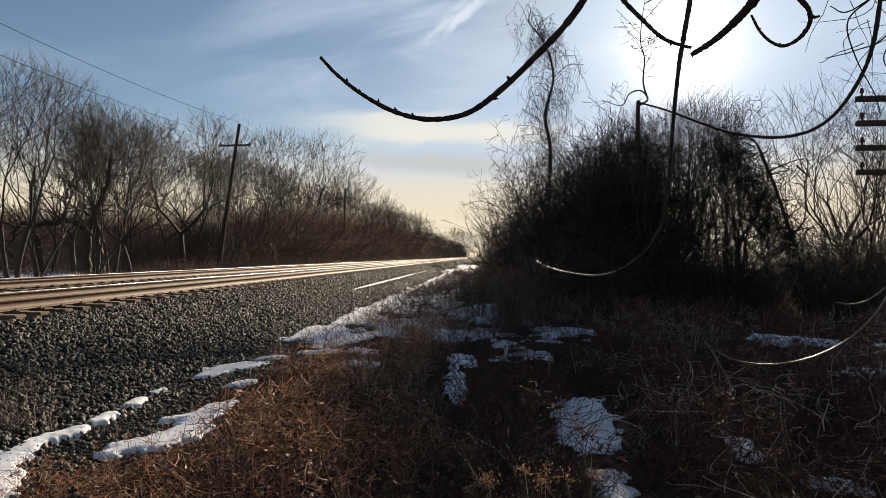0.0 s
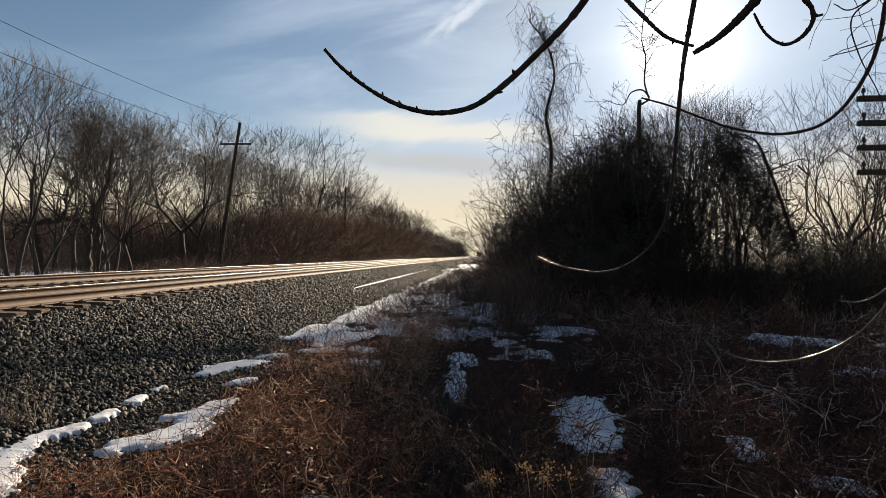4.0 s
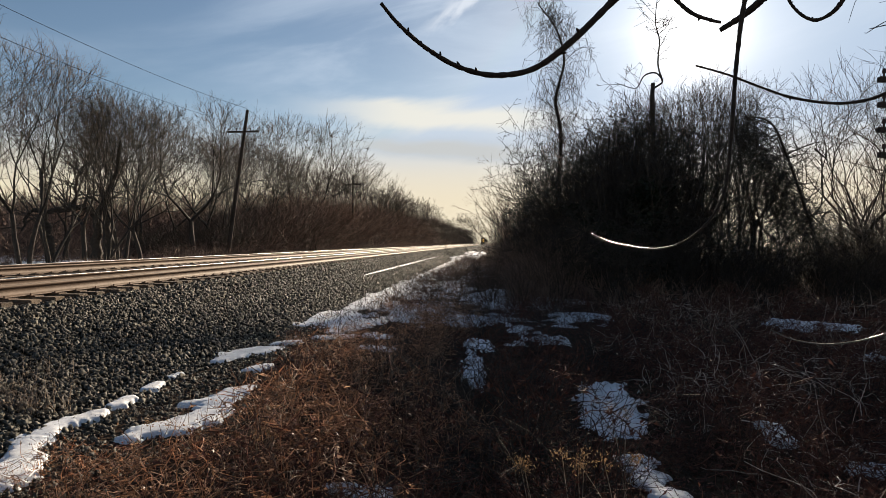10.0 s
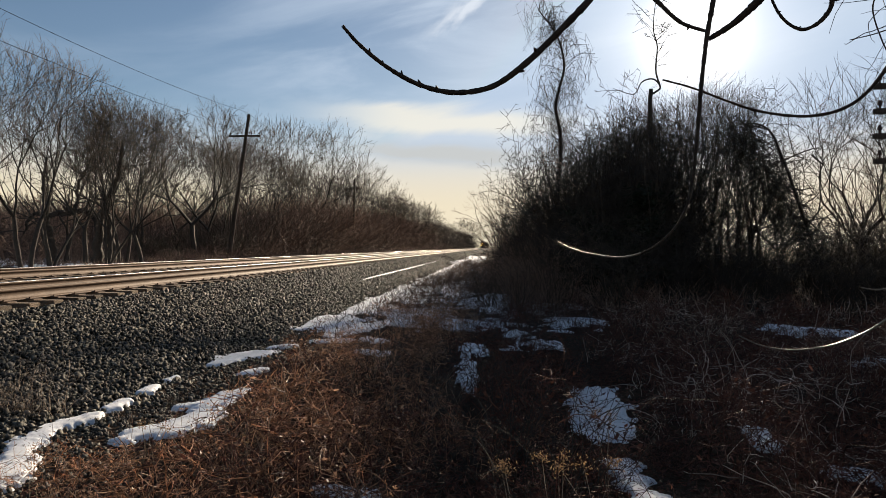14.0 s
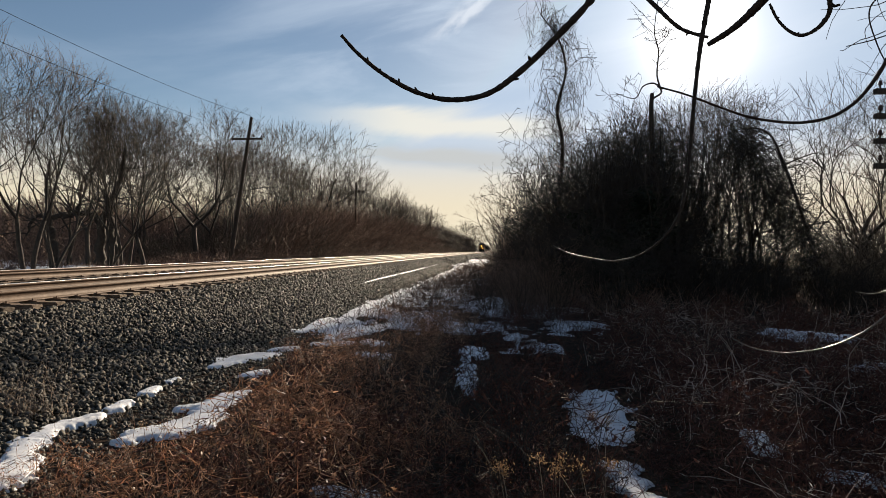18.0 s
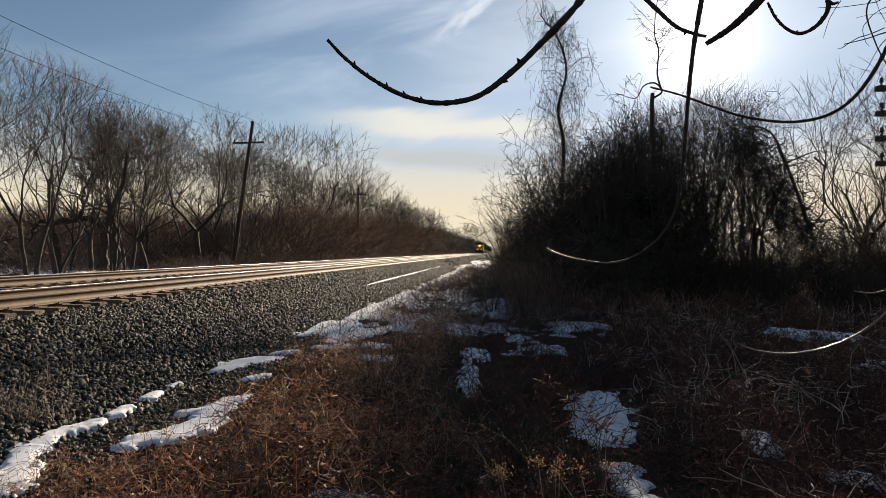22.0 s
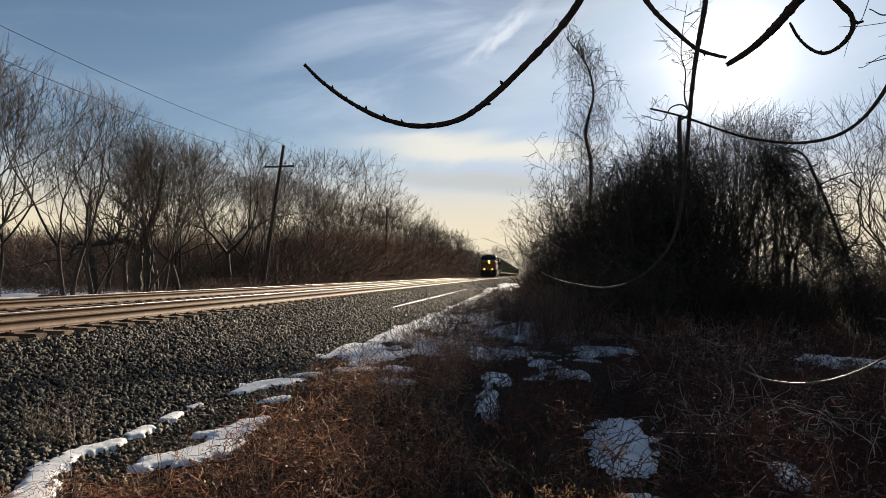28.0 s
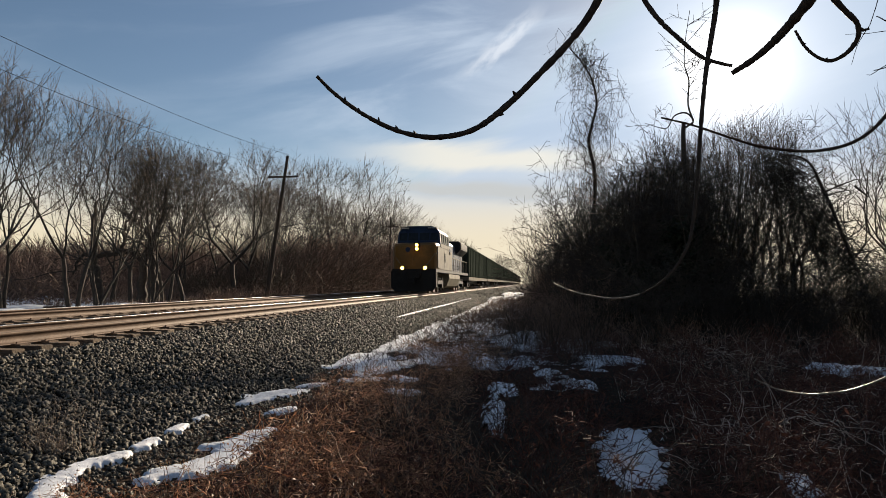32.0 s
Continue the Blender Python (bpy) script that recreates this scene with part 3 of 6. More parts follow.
snow_sheet()
strip = catmull([(-5.36, 23.3, 0.335), (-5.35, 30, 0.34), (-5.33, 38, 0.345), (-5.35, 48, 0.34), (-5.33, 62, 0.345)], 8)
strip[:, 0] -= SKEW * (strip[:, 1] - 30)
tagged(new("snow_ridge", tubes("snow_ridge", [(strip, np.interp(np.arange(len(strip)), [0, 3, 28, 32], [0.02, 0.05, 0.06, 0.03]))], M_SNOW, sides=7)),
       "long narrow ridge of snow along the ballast shoulder", "snow")


# ---------------------------------------------------------------- plants
def grow(rng, levels, p, d, length, r, level, top, kids, ratio, spread, up, bend, first=0.3, rmin=0.006, sag=0.0):
    n = (8, 5, 3, 2, 2)[min(level, 4)]
    pts, dirs = [p], [d]
    for i in range(n):
        d = unit(d + rng.normal(0, bend, 3) + np.array((0, 0, up[min(level, len(up) - 1)] - sag * level)))
        p = p + d * length / n
        pts.append(p)
        dirs.append(d)
    pts = np.array(pts)
    rad = np.maximum(np.linspace(r, r * (0.3 if level else 0.22), n + 1), rmin * 0.7)
    levels.setdefault(level, []).append((pts, rad))
    if level >= top:
        return
    k = kids[level]
    for j in range(k):
        t = first + (1 - first) * (j + rng.random()) / k if level == 0 else 0.15 + 0.85 * (j + rng.random()) / k
        s = min(t * n, n - 0.001)
        i = int(s)
        q = pts[i] + (pts[i + 1] - pts[i]) * (s - i)
        a = unit(np.cross(dirs[i], rng.normal(0, 1, 3)))
        turn = radians(spread[min(level, len(spread) - 1)] * (0.7 + 0.6 * rng.random()))
        nd = unit(dirs[i] * math.cos(turn) + a * math.sin(turn))
        nl = length * ratio[min(level, len(ratio) - 1)] * (0.65 + 0.6 * rng.random()) * (1.15 - 0.55 * t)
        grow(rng, levels, q, nd, nl, max(rmin, rad[i] * (0.62 - 0.15 * level)), level + 1, top, kids, ratio, spread, up, bend, first, rmin, sag)


def crown_tree(seed, height, radius, label, clear=0.22, stems=1, depth=6, fork=(14, 34), shrink=(0.74, 0.90), twigs=2, sub_twigs=1, twig_len=0.9, up=0.10, bend=0.10, splay=0.20,
               bark=None, twig=None, rmin=0.006, name="bare_tree", category="tree", width=1.0):
    """A bare tree whose limbs fork again and again into a rounded crown of fine twigs."""
    rng = np.random.default_rng(seed)
    limbs, fine = {}, []

    def sprig(p, d, length, r, more):
        a = p + d * length * 0.5
        b = a + unit(d + rng.normal(0, 0.22, 3) + np.array((0, 0, 0.10))) * length * 0.5
        fine.append((np.array((p, a, b)), np.array((r, r * 0.8, r * 0.45))))
        for j in range(more):
            q = a if j % 2 else p + (a - p) * 0.6
            e = q + unit(d + rng.normal(0, 0.5, 3) + np.array((0, 0, 0.12))) * length * (0.35 + 0.3 * rng.random())
            fine.append((np.array((q, e)), np.array((r * 0.65, r * 0.4))))

    def limb(p, d, length, r, level):
        n = 5 if level == 0 else 3
        pts = [p]
        for i in range(n):
            d = unit(d + rng.normal(0, bend if level else bend * 1.3, 3) + np.array((0, 0, up if level else 0.06)))
            p = p + d * length / n
            pts.append(p)
        end = r * (0.70 if level else 0.80)
        limbs.setdefault(min(level, 2), {}).setdefault(n, []).append((np.array(pts), np.maximum(np.linspace(r, end, n + 1), rmin)))
        if level > 0:
            for j in range(twigs if level > 1 else 1):
                i = rng.integers(0, n)
                q = pts[i] + (pts[i + 1] - pts[i]) * rng.random()
                side = unit(np.cross(d, rng.normal(0, 1, 3)))
                sprig(q, unit(d * 0.75 + side * 0.8), twig_len * (0.4 + 0.8 * rng.random()), rmin, sub_twigs)
        if level >= depth:
            for j in range(2):
                sprig(p, unit(d + rng.normal(0, 0.3, 3)), twig_len * (0.6 + 0.6 * rng.random()), rmin, sub_twigs)
            return
        side = unit(np.cross(d, rng.normal(0, 1, 3)))
        k = 3 if level < 3 and rng.random() < 0.5 else 2
        for j in range(k):
            turn = radians(fork[0] + (fork[1] - fork[0]) * rng.random()) * (1, -1, 1)[j]
            axis = side if j < 2 else unit(np.cross(d, side))
            nd = unit(d * math.cos(turn) + axis * math.sin(turn))
            limb(p, nd, length * (shrink[0] + (shrink[1] - shrink[0]) * rng.random()), max(rmin, end * (0.86 if j == 0 else 0.68)), level + 1)

    for k in range(stems):
        a = 2 * math.pi * (k + 0.5 * rng.random()) / stems
        tilt = 0.04 if stems == 1 else splay * (0.6 + 0.8 * rng.random())
        limb(np.array((math.cos(a), math.sin(a), 0.0)) * (0 if stems == 1 else radius * 1.5) + np.array((0, 0, -0.02)), unit(np.array((math.cos(a) * tilt, math.sin(a) * tilt, 1.0))),
             clear * height, radius, 0)
    top = max(a[:, 2].max() for a, _ in fine)
    grown = np.array((width, width, 1.0)) * height / top
    scaled = lambda some: [(a * grown, b) for a, b in some]
    t = thing(name, label, category)
    part("trunk", tubes("trunk", scaled(limbs[0][5]), bark or M_BARK, sides=7), t)
    part("branchwork", tubes("branchwork", scaled(limbs[1][3] + limbs.get(2, {}).get(3, [])), bark or M_BARK, sides=4), t)
    part("crown", tubes("crown", scaled(fine), twig or M_TWIG, sides=3), t, "fine bare twigs")
    return t


def shrub(seed, height, width, label, stems=16, kids=(7, 4, 2), bark=None, twig=None, rmin=0.006, name="bare_shrub", up=(-0.02, 0.05, 0.0), bend=0.16):
    rng = np.random.default_rng(seed)
    levels = {}
    for s in range(stems):
        a = 2 * math.pi * (s + rng.random()) / stems
        tilt = rng.random() * width / height
        d = unit(np.array((math.cos(a) * tilt, math.sin(a) * tilt, 1.0)))
        p = np.array((math.cos(a), math.sin(a), 0.0)) * rng.random() * width * 0.25 + np.array((0, 0, -0.1))
        grow(rng, levels, p, d, height * (0.6 + 0.5 * rng.random()), 0.012 * height ** 0.5 + 0.006, 0, len(kids), kids, (0.5, 0.5, 0.5), (35, 45, 50), up, bend, 0.15, rmin)
    t = thing(name, label, "shrub")
    part("stalk_work", tubes("stalk_work", levels[0] + levels[1], bark or M_BARK, sides=4), t, kind="stuff")
    part("twig_tangle", tubes("twig_tangle", [b for l in levels if l > 1 for b in levels[l]], twig or M_TWIG, sides=3), t, kind="stuff")
    return t


def leaf_quads(rng, centres, size, jitter, flat=0.0):
    n = len(centres)
    a = rng.normal(0, 1, (n, 3))
    a /= np.linalg.norm(a, axis=1)[:, None]
    b = np.cross(a, rng.normal(0, 1, (n, 3)))
    b /= np.linalg.norm(b, axis=1)[:, None]
    s = size * (0.6 + 0.8 * rng.random(n))[:, None]
    c = centres + rng.normal(0, jitter, (n, 3))
    V = np.stack((c - a * s, c + b * s * 0.35, c + a * s, c - b * s * 0.35), axis=1).reshape(-1, 3)
    return V, np.arange(4 * n).reshape(-1, 4)


def place(t, x, y, s=1.0, turn=0.0, z=None, sx=1.0, lean=(0, 0)):
    k = t.scale
    return copy_thing(t, pose(x, y, soil_point(x, y) if z is None else z, lean[0], lean[1], turn) @ Matrix.Diagonal((s * sx / k[0], s * sx / k[1], s / k[2], 1)))


def put(t, x, y, s=1.0, turn=0.0, sx=1.0):
    """Sets the first of a kind in its own place."""
    t.matrix_basis = pose(x, y, soil_point(x, y), 0, 0, turn) @ Matrix.Diagonal((s * sx, s * sx, s, 1))


# left tree line
LEFT = [crown_tree(11, 12, 0.16, "tall bare deciduous tree beyond the railway", clear=0.17, fork=(14, 40), up=0.08, bend=0.08, rmin=0.009, bark=M_DARKBARK),
        crown_tree(12, 12, 0.12, "slender bare tree with upright limbs beyond the railway", clear=0.2, fork=(10, 34), stems=2, depth=5, up=0.08, bend=0.08, splay=0.14, rmin=0.009, bark=M_DARKBARK),
        crown_tree(13, 12, 0.20, "broad bare tree with a rounded crown beyond the railway", clear=0.24, fork=(18, 42), depth=6, up=0.06, bend=0.08, rmin=0.009, bark=M_DARKBARK),
        crown_tree(14, 12, 0.09, "many-stemmed bare tree beyond the railway", clear=0.24, stems=3, fork=(12, 36), depth=5, up=0.08, bend=0.08, twigs=1, splay=0.26, rmin=0.009, bark=M_DARKBARK),
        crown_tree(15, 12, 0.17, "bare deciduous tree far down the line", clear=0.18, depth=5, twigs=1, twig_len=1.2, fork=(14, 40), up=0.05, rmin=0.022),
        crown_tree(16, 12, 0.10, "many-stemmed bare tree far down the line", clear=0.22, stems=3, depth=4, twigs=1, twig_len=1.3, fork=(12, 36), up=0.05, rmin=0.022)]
rng = np.random.default_rng(21)
# x, y, height, kind
spots = [(-20.5, 20.0, 10.2, 0), (-22.5, 21.5, 10.4, 1), (-24.0, 25.0, 10.6, 3), (-20.0, 24.6, 10.6, 1), (-22.0, 28.6, 9.5, 3), (-23.0, 32.6, 10.5, 0), (-20.5, 30.8, 9.2, 3), (-22.0, 34.4, 10.4, 1), (-20.0, 33.2, 9.4, 0),
         (-20.5, 40.6, 11.6, 2), (-22.5, 46.6, 12.6, 0), (-21.0, 47.0, 9.4, 3), (-22.0, 53.0, 10.6, 0), (-21.5, 58.5, 11.6, 3), (-22.5, 60.5, 15.0, 0),
         (-22.5, 70.5, 16.8, 2), (-22.0, 77.0, 14.8, 0), (-21.5, 85.0, 14.0, 3), (-21.5, 96.0, 13.6, 0), (-22.0, 106.0, 13.8, 1),
         (-25.5, 34.5, 10.0, 1), (-26.0, 42.5, 11.6, 1), (-27.0, 49.0, 12.0, 0), (-26.0, 55.0, 11.4, 3),
         (-27.5, 63.0, 13.4, 1), (-26.5, 71.0, 13.2, 3)]
spots = [(x, y, h / 12, k) for x, y, h, k in spots] + [(-20.5, 395.0, 1.75, 4), (-18.5, 430.0, 1.8, 5), (-21.0, 450.0, 1.7, 4)]
for k in range(14):
    spots.append((-36 - 12 * rng.random(), 52 + 5.2 * k + 2 * rng.random(), 0.90 + 0.25 * rng.random(), 4 + k % 2))
y = 80.0
while y < 520:
    tall = float(np.interp(y, [72, 115, 200, 520], [1.10, 1.06, 0.94, 0.98]))
    spots.append((-26 + rng.normal(0, 2.0), y, tall * (0.85 + 0.25 * rng.random()), 4 + int(rng.integers(2))))
    if y > 95:
        spots.append((-21 + rng.normal(0, 1.2), y + 2, tall * (0.85 + 0.25 * rng.random()), 4 + int(rng.integers(2))))
    y += 4.0 + y * 0.035
used = set()
for x, y, s, k in spots:
    if k not in used:
        used.add(k)
        put(LEFT[k], x, y, s, 30)
    else:
        place(LEFT[k], x, y, s, float(rng.random() * 360))
UNDER = [shrub(31, 3.6, 2.4, "dense brown bare shrub at the foot of the tree line", stems=9, kids=(5, 4), rmin=0.012),
         shrub(32, 2.8, 3.0, "tangled low brown shrub at the foot of the tree line", stems=9, kids=(5, 4), rmin=0.012, up=(-0.06, 0.03, 0.0)),
         shrub(33, 3.4, 2.6, "reddish-brown bramble thicket beyond the railway", stems=9, kids=(5, 4), rmin=0.012, up=(-0.10, 0.0, 0.0), bend=0.22)]
y, k = 36.0, 0
while y < 520:
    tall = float(np.interp(y, [36, 44, 55, 90, 520], [0.40, 0.60, 1.15, 1.35, 1.7]))
    for x in ((-19.2, -23.0) if y > 44 else (-20.5, -24.5)):
        s = (0.75 + 0.45 * rng.random()) * tall * (0.75 if x > -19.5 else 1.0)
        px, py = x + rng.normal(0, 0.6), y + rng.normal(0, 0.8)
        if k < 3:
            put(UNDER[k], px, py, s)
        else:
            place(UNDER[k % 3], px, py, s, float(rng.random() * 360), sx=1.15)
        k += 1
    y += 2.1 + y * 0.038


def brush_mass(name, label, n, xr, yr, height, r, seed, mat, power=1.0):
    """A tangle of thin stems over a strip of ground, too fine to tell apart."""
    rng = np.random.default_rng(seed)
    paths = []
    for k in range(n):
        y = yr[0] + (yr[1] - yr[0]) * rng.random() ** power
        x = rng.uniform(*xr)
        h = float(np.interp(y, *height)) * (0.35 + 0.75 * rng.random())
        b = np.array((x, y, soil_point(x, y) - 0.1))
        z0 = h * 0.75 * rng.random() ** 1.3
        p = b + np.array((0, 0, z0))
        d = unit(np.array((rng.normal(0, 0.75), rng.normal(0, 0.75), 1.0 if rng.random() < 0.75 else -0.2)))
        L = (h - z0) * 0.9 + 0.25
        m = p + d * L * 0.5
        e = m + unit(d + rng.normal(0, 0.5, 3)) * L * 0.5
        f = (1.0 + y * 0.009)
        paths.append((np.array((p, m, e)), np.array((r, r * 0.8, r * 0.4)) * f * (0.6 + 0.8 * rng.random())))
    return tagged(new(name, tubes(name, paths, mat, sides=3)), label, "brush", kind="stuff")


brush_mass("hedge_brush", "dense brown brush along the far side of the railway", 22000, (-25.5, -18.6), (42, 480), ([42, 52, 80, 480], [2.2, 5.2, 5.8, 7.0]), 0.017, 5, M_TWIG, 1.9)
brush_mass("hedge_brush", "dense dark reddish brush beside the railway", 21000, (-25.0, -18.4), (47, 170), ([47, 56, 70, 170], [3.2, 6.0, 8.0, 9.0]), 0.02, 15, M_BRUSH, 1.3)
brush_mass("low_brush", "low brown brush under the trees", 5200, (-30.0, -19.5), (30, 47), ([30, 36, 41, 47], [0.25, 0.4, 1.7, 3.2]), 0.010, 6, M_BRUSH)
brush_mass("trackside_brush", "low reddish-brown brush along the foot of the tree line", 11000, (-21.0, -17.6), (34, 230), ([34, 40, 50, 230], [0.5, 1.3, 2.3, 3.2]), 0.009, 16, M_BRUSH, 1.7)
brush_mass("field_edge_brush", "brown brush behind the snowy field edge", 11000, (-62.0, -31.0), (36, 84), ([36, 50, 84], [4.2, 6.5, 8.5]), 0.026, 17, M_BRUSH)
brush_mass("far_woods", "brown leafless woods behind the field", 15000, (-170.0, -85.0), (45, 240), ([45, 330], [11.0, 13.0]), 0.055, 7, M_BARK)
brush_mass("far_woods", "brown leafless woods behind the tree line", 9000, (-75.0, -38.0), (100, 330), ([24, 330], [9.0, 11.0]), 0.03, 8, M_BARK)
brush_mass("field_grass", "dry tan grass standing through the snow of the field", 6000, (-85.0, -27.0), (28, 125), ([28, 125], [0.45, 0.6]), 0.012, 9, M_STRAW)
# gnarled old trunks by the field edge
def gnarl(points, r0, r1, seed):
    """A knotty limb: a crooked line of uneven thickness."""
    g = np.random.default_rng(seed)
    c = catmull(points, 6)
    c = c + g.normal(0, 0.05, c.shape)
    return [(c, np.linspace(r0, r1, len(c)) * (1 + 0.22 * g.random(len(c))))]


def gnarl_twigs(t, lines, n, seed):
    g = np.random.default_rng(seed)
    out = []
    for k in range(n):
        c = lines[g.integers(len(lines))][0][0]
        p = c[g.integers(len(c) // 3, len(c))]
        grow(g, lv := {}, p, unit(g.normal(0, 1, 3) + np.array((0, 0, 0.6))), 1.6 + 1.6 * g.random(), 0.045, 1, 3, (0, 5, 4), (0, 0.5, 0.5), (40, 48, 50), (0, 0.03, 0.0), 0.22, 0.3, 0.008)
        out += [b for l in lv for b in lv[l]]
    part("branchwork", tubes("branchwork", out, M_DARKBARK, sides=4), t, "crooked bare side branches")


gn = thing("gnarled_tree", "dark gnarled old tree with a bent horizontal limb", "tree", (-26.0, 34.0, soil_point(-26, 34)))
knots = [gnarl([(0, 0, -0.2), (-0.10, 0, 1.2), (-0.40, 0, 2.4), (-0.42, 0, 3.4), (-0.7, 0.1, 4.6), (-0.6, 0.2, 6.4)], 0.24, 0.07, 1),
         gnarl([(-0.42, 0, 2.9), (0.3, 0.1, 3.15), (0.9, 0.1, 3.1), (1.3, 0.2, 3.6), (1.4, 0.3, 4.8), (1.9, 0.3, 6.0)], 0.15, 0.05, 2),
         gnarl([(-0.42, 0, 3.0), (-1.1, 0.2, 3.15), (-1.7, 0.2, 2.7), (-2.0, 0.2, 1.9)], 0.15, 0.04, 3)]
part("trunk", tubes("trunk", knots[0], M_DARKBARK, sides=9), gn)
for line in knots[1:]:
    part("limb", tubes("limb", line, M_DARKBARK, sides=8), gn)
gnarl_twigs(gn, knots, 22, 4)
gn2 = thing("gnarled_tree", "dark old tree with a leaning double trunk", "tree", (-23.6, 34.5, soil_point(-23.6, 34.5)))
knots = [gnarl([(0, 0, -0.2), (0.05, 0, 1.4), (0.3, 0, 3.0), (1.1, 0, 4.8), (1.6, 0, 7.0)], 0.28, 0.09, 5), gnarl([(0.9, 0, -0.2), (0.8, 0, 1.4), (0.6, 0, 3.2), (0.2, 0.1, 4.6)], 0.24, 0.12, 6),
         gnarl([(0.1, 0, 2.3), (-0.5, 0.1, 3.1), (-1.2, 0.1, 3.2), (-1.5, 0.1, 2.6)], 0.14, 0.05, 7)]
for line in knots[:2]:
    part("trunk", tubes("trunk", line, M_DARKBARK, sides=9), gn2)
part("limb", tubes("limb", knots[2], M_DARKBARK, sides=8), gn2)
gnarl_twigs(gn2, knots, 22, 8)


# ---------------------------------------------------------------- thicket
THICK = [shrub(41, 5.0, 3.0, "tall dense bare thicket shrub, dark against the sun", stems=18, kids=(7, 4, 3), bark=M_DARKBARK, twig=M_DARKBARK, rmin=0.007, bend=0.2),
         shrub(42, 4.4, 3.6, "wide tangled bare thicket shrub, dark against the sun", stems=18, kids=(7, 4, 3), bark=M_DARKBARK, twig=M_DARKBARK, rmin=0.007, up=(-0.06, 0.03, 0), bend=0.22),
         shrub(43, 5.0, 2.2, "sparse upright bare shrub with fine pale twigs", stems=14, kids=(6, 3, 2), bark=M_BARK, twig=M_BRUSH, rmin=0.006, up=(0.0, 0.08, 0.04))]


def vine_shrub(seed, height, width, n, label):
    """Crooked stems smothered in a dome of curling vines and twigs."""
    rng = np.random.default_rng(seed)
    stems, vines = [], []
    for k in range(9):
        a = 2 * math.pi * (k + rng.random()) / 9
        e = np.array((math.cos(a) * width * 0.42 * rng.random(), math.sin(a) * width * 0.42 * rng.random(), height * (0.65 + 0.3 * rng.random())))
        stems.append((catmull([e * np.array((0.3, 0.3, 0)) + np.array((0, 0, -0.1)), e * np.array((0.5, 0.5, 0.4)) + rng.normal(0, 0.15, 3), e * np.array((0.9, 0.9, 0.75)) + rng.normal(0, 0.15, 3), e], 4),
                      np.linspace(0.045, 0.014, 13)))
    for k in range(n):
        a, q = rng.random() * 2 * math.pi, rng.random() ** 0.5
        top = height * (1 - 0.55 * q ** 2.2)
        p = np.array((math.cos(a) * q * width / 2, math.sin(a) * q * width / 2, top * (0.25 + 0.75 * rng.random() ** 0.7)))
        d, curl = unit(rng.normal(0, 1, 3) + np.array((0, 0, 0.5))), rng.normal(0, 0.34, 3)
        step = 0.10 + 0.13 * rng.random()
        pts = [p]
        for i in range(6):
            d = unit(d + curl + rng.normal(0, 0.16, 3) + np.array((0, 0, -0.05)))
            p = p + d * step
            pts.append(p)
        r = 0.0045 + 0.006 * rng.random() ** 2
        vines.append((np.array(pts), np.linspace(r, r * 0.5, 7)))
        q0 = pts[rng.integers(1, 7)]
        vines.append((np.array((q0, q0 + unit(d + rng.normal(0, 0.8, 3)) * (0.12 + 0.25 * rng.random()))), np.array((0.0045, 0.0025))))
    t = thing("vine_smothered_shrub", label, "shrub")
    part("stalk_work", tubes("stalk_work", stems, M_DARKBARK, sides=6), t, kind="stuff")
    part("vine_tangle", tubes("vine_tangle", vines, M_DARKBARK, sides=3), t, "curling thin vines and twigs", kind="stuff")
    return t


VINES = vine_shrub(46, 5.0, 3.0, 430, "tall shrub smothered in curling bare vines, dark against the sun")
put(VINES, 4.0, 19.5, 1.24, 10, sx=0.85)
# x, y, height
for k, (x, y, h) in enumerate(((3.0, 20.0, 5.5), (5.2, 19.2, 6.1), (2.7, 30.0, 6.4), (1.9, 26.5, 4.9), (3.6, 18.8, 5.5), (4.6, 18.9, 5.9), (2.8, 18.6, 4.8), (4.2, 20.4, 6.1), (3.9, 18.0, 5.9), (3.3, 19.3, 5.9), (4.6, 20.0, 6.2), (7.4, 18.9, 5.4))):
    place(VINES, x, y, h / 5, 40 + k * 83.0, sx=0.85)

# x, y, size, kind
TSPOTS = [(1.75, 18.8, 0.48, 2), (1.6, 20.0, 0.56, 0), (0.9, 27.0, 0.75, 2), (0.7, 31.0, 0.95, 2), (1.2, 35.0, 1.1, 2), (0.6, 24.0, 0.5, 2), (0.9, 40.0, 1.0, 2), (2.9, 20.5, 0.82, 2), (2.1, 18.3, 0.66, 1), (2.9, 19.6, 0.95, 0), (3.6, 18.0, 1.05, 0), (4.3, 20.6, 1.20, 1), (2.6, 20.6, 1.0, 0), (3.4, 20.9, 1.12, 0),
          (5.0, 18.4, 1.02, 0), (5.8, 20.0, 1.0, 1), (6.6, 18.2, 0.78, 2), (2.6, 24.0, 0.95, 0), (3.9, 29.0, 0.8, 2),
          (3.6, 36.0, 1.0, 0), (4.2, 45.0, 1.1, 1), (4.6, 58.0, 1.2, 0), (5.0, 75.0, 1.3, 1), (5.4, 100.0, 1.4, 0), (9.2, 18.0, 0.55, 1), (10.8, 19.5, 0.75, 2), (12.2, 18.0, 0.6, 1),
          (4.8, 25.0, 1.20, 2), (13.0, 22.0, 1.2, 2), (-0.3, 16.6, 0.30, 2), (0.5, 15.6, 0.34, 2), (1.4, 15.8, 0.40, 2),
          (3.0, 15.6, 0.5, 1), (4.6, 15.8, 0.55, 1), (6.2, 15.6, 0.45, 1), (8.0, 14.8, 0.38, 1), (3.4, 21.5, 1.12, 2), (4.6, 22.5, 1.25, 2)]
seen_kind = set()
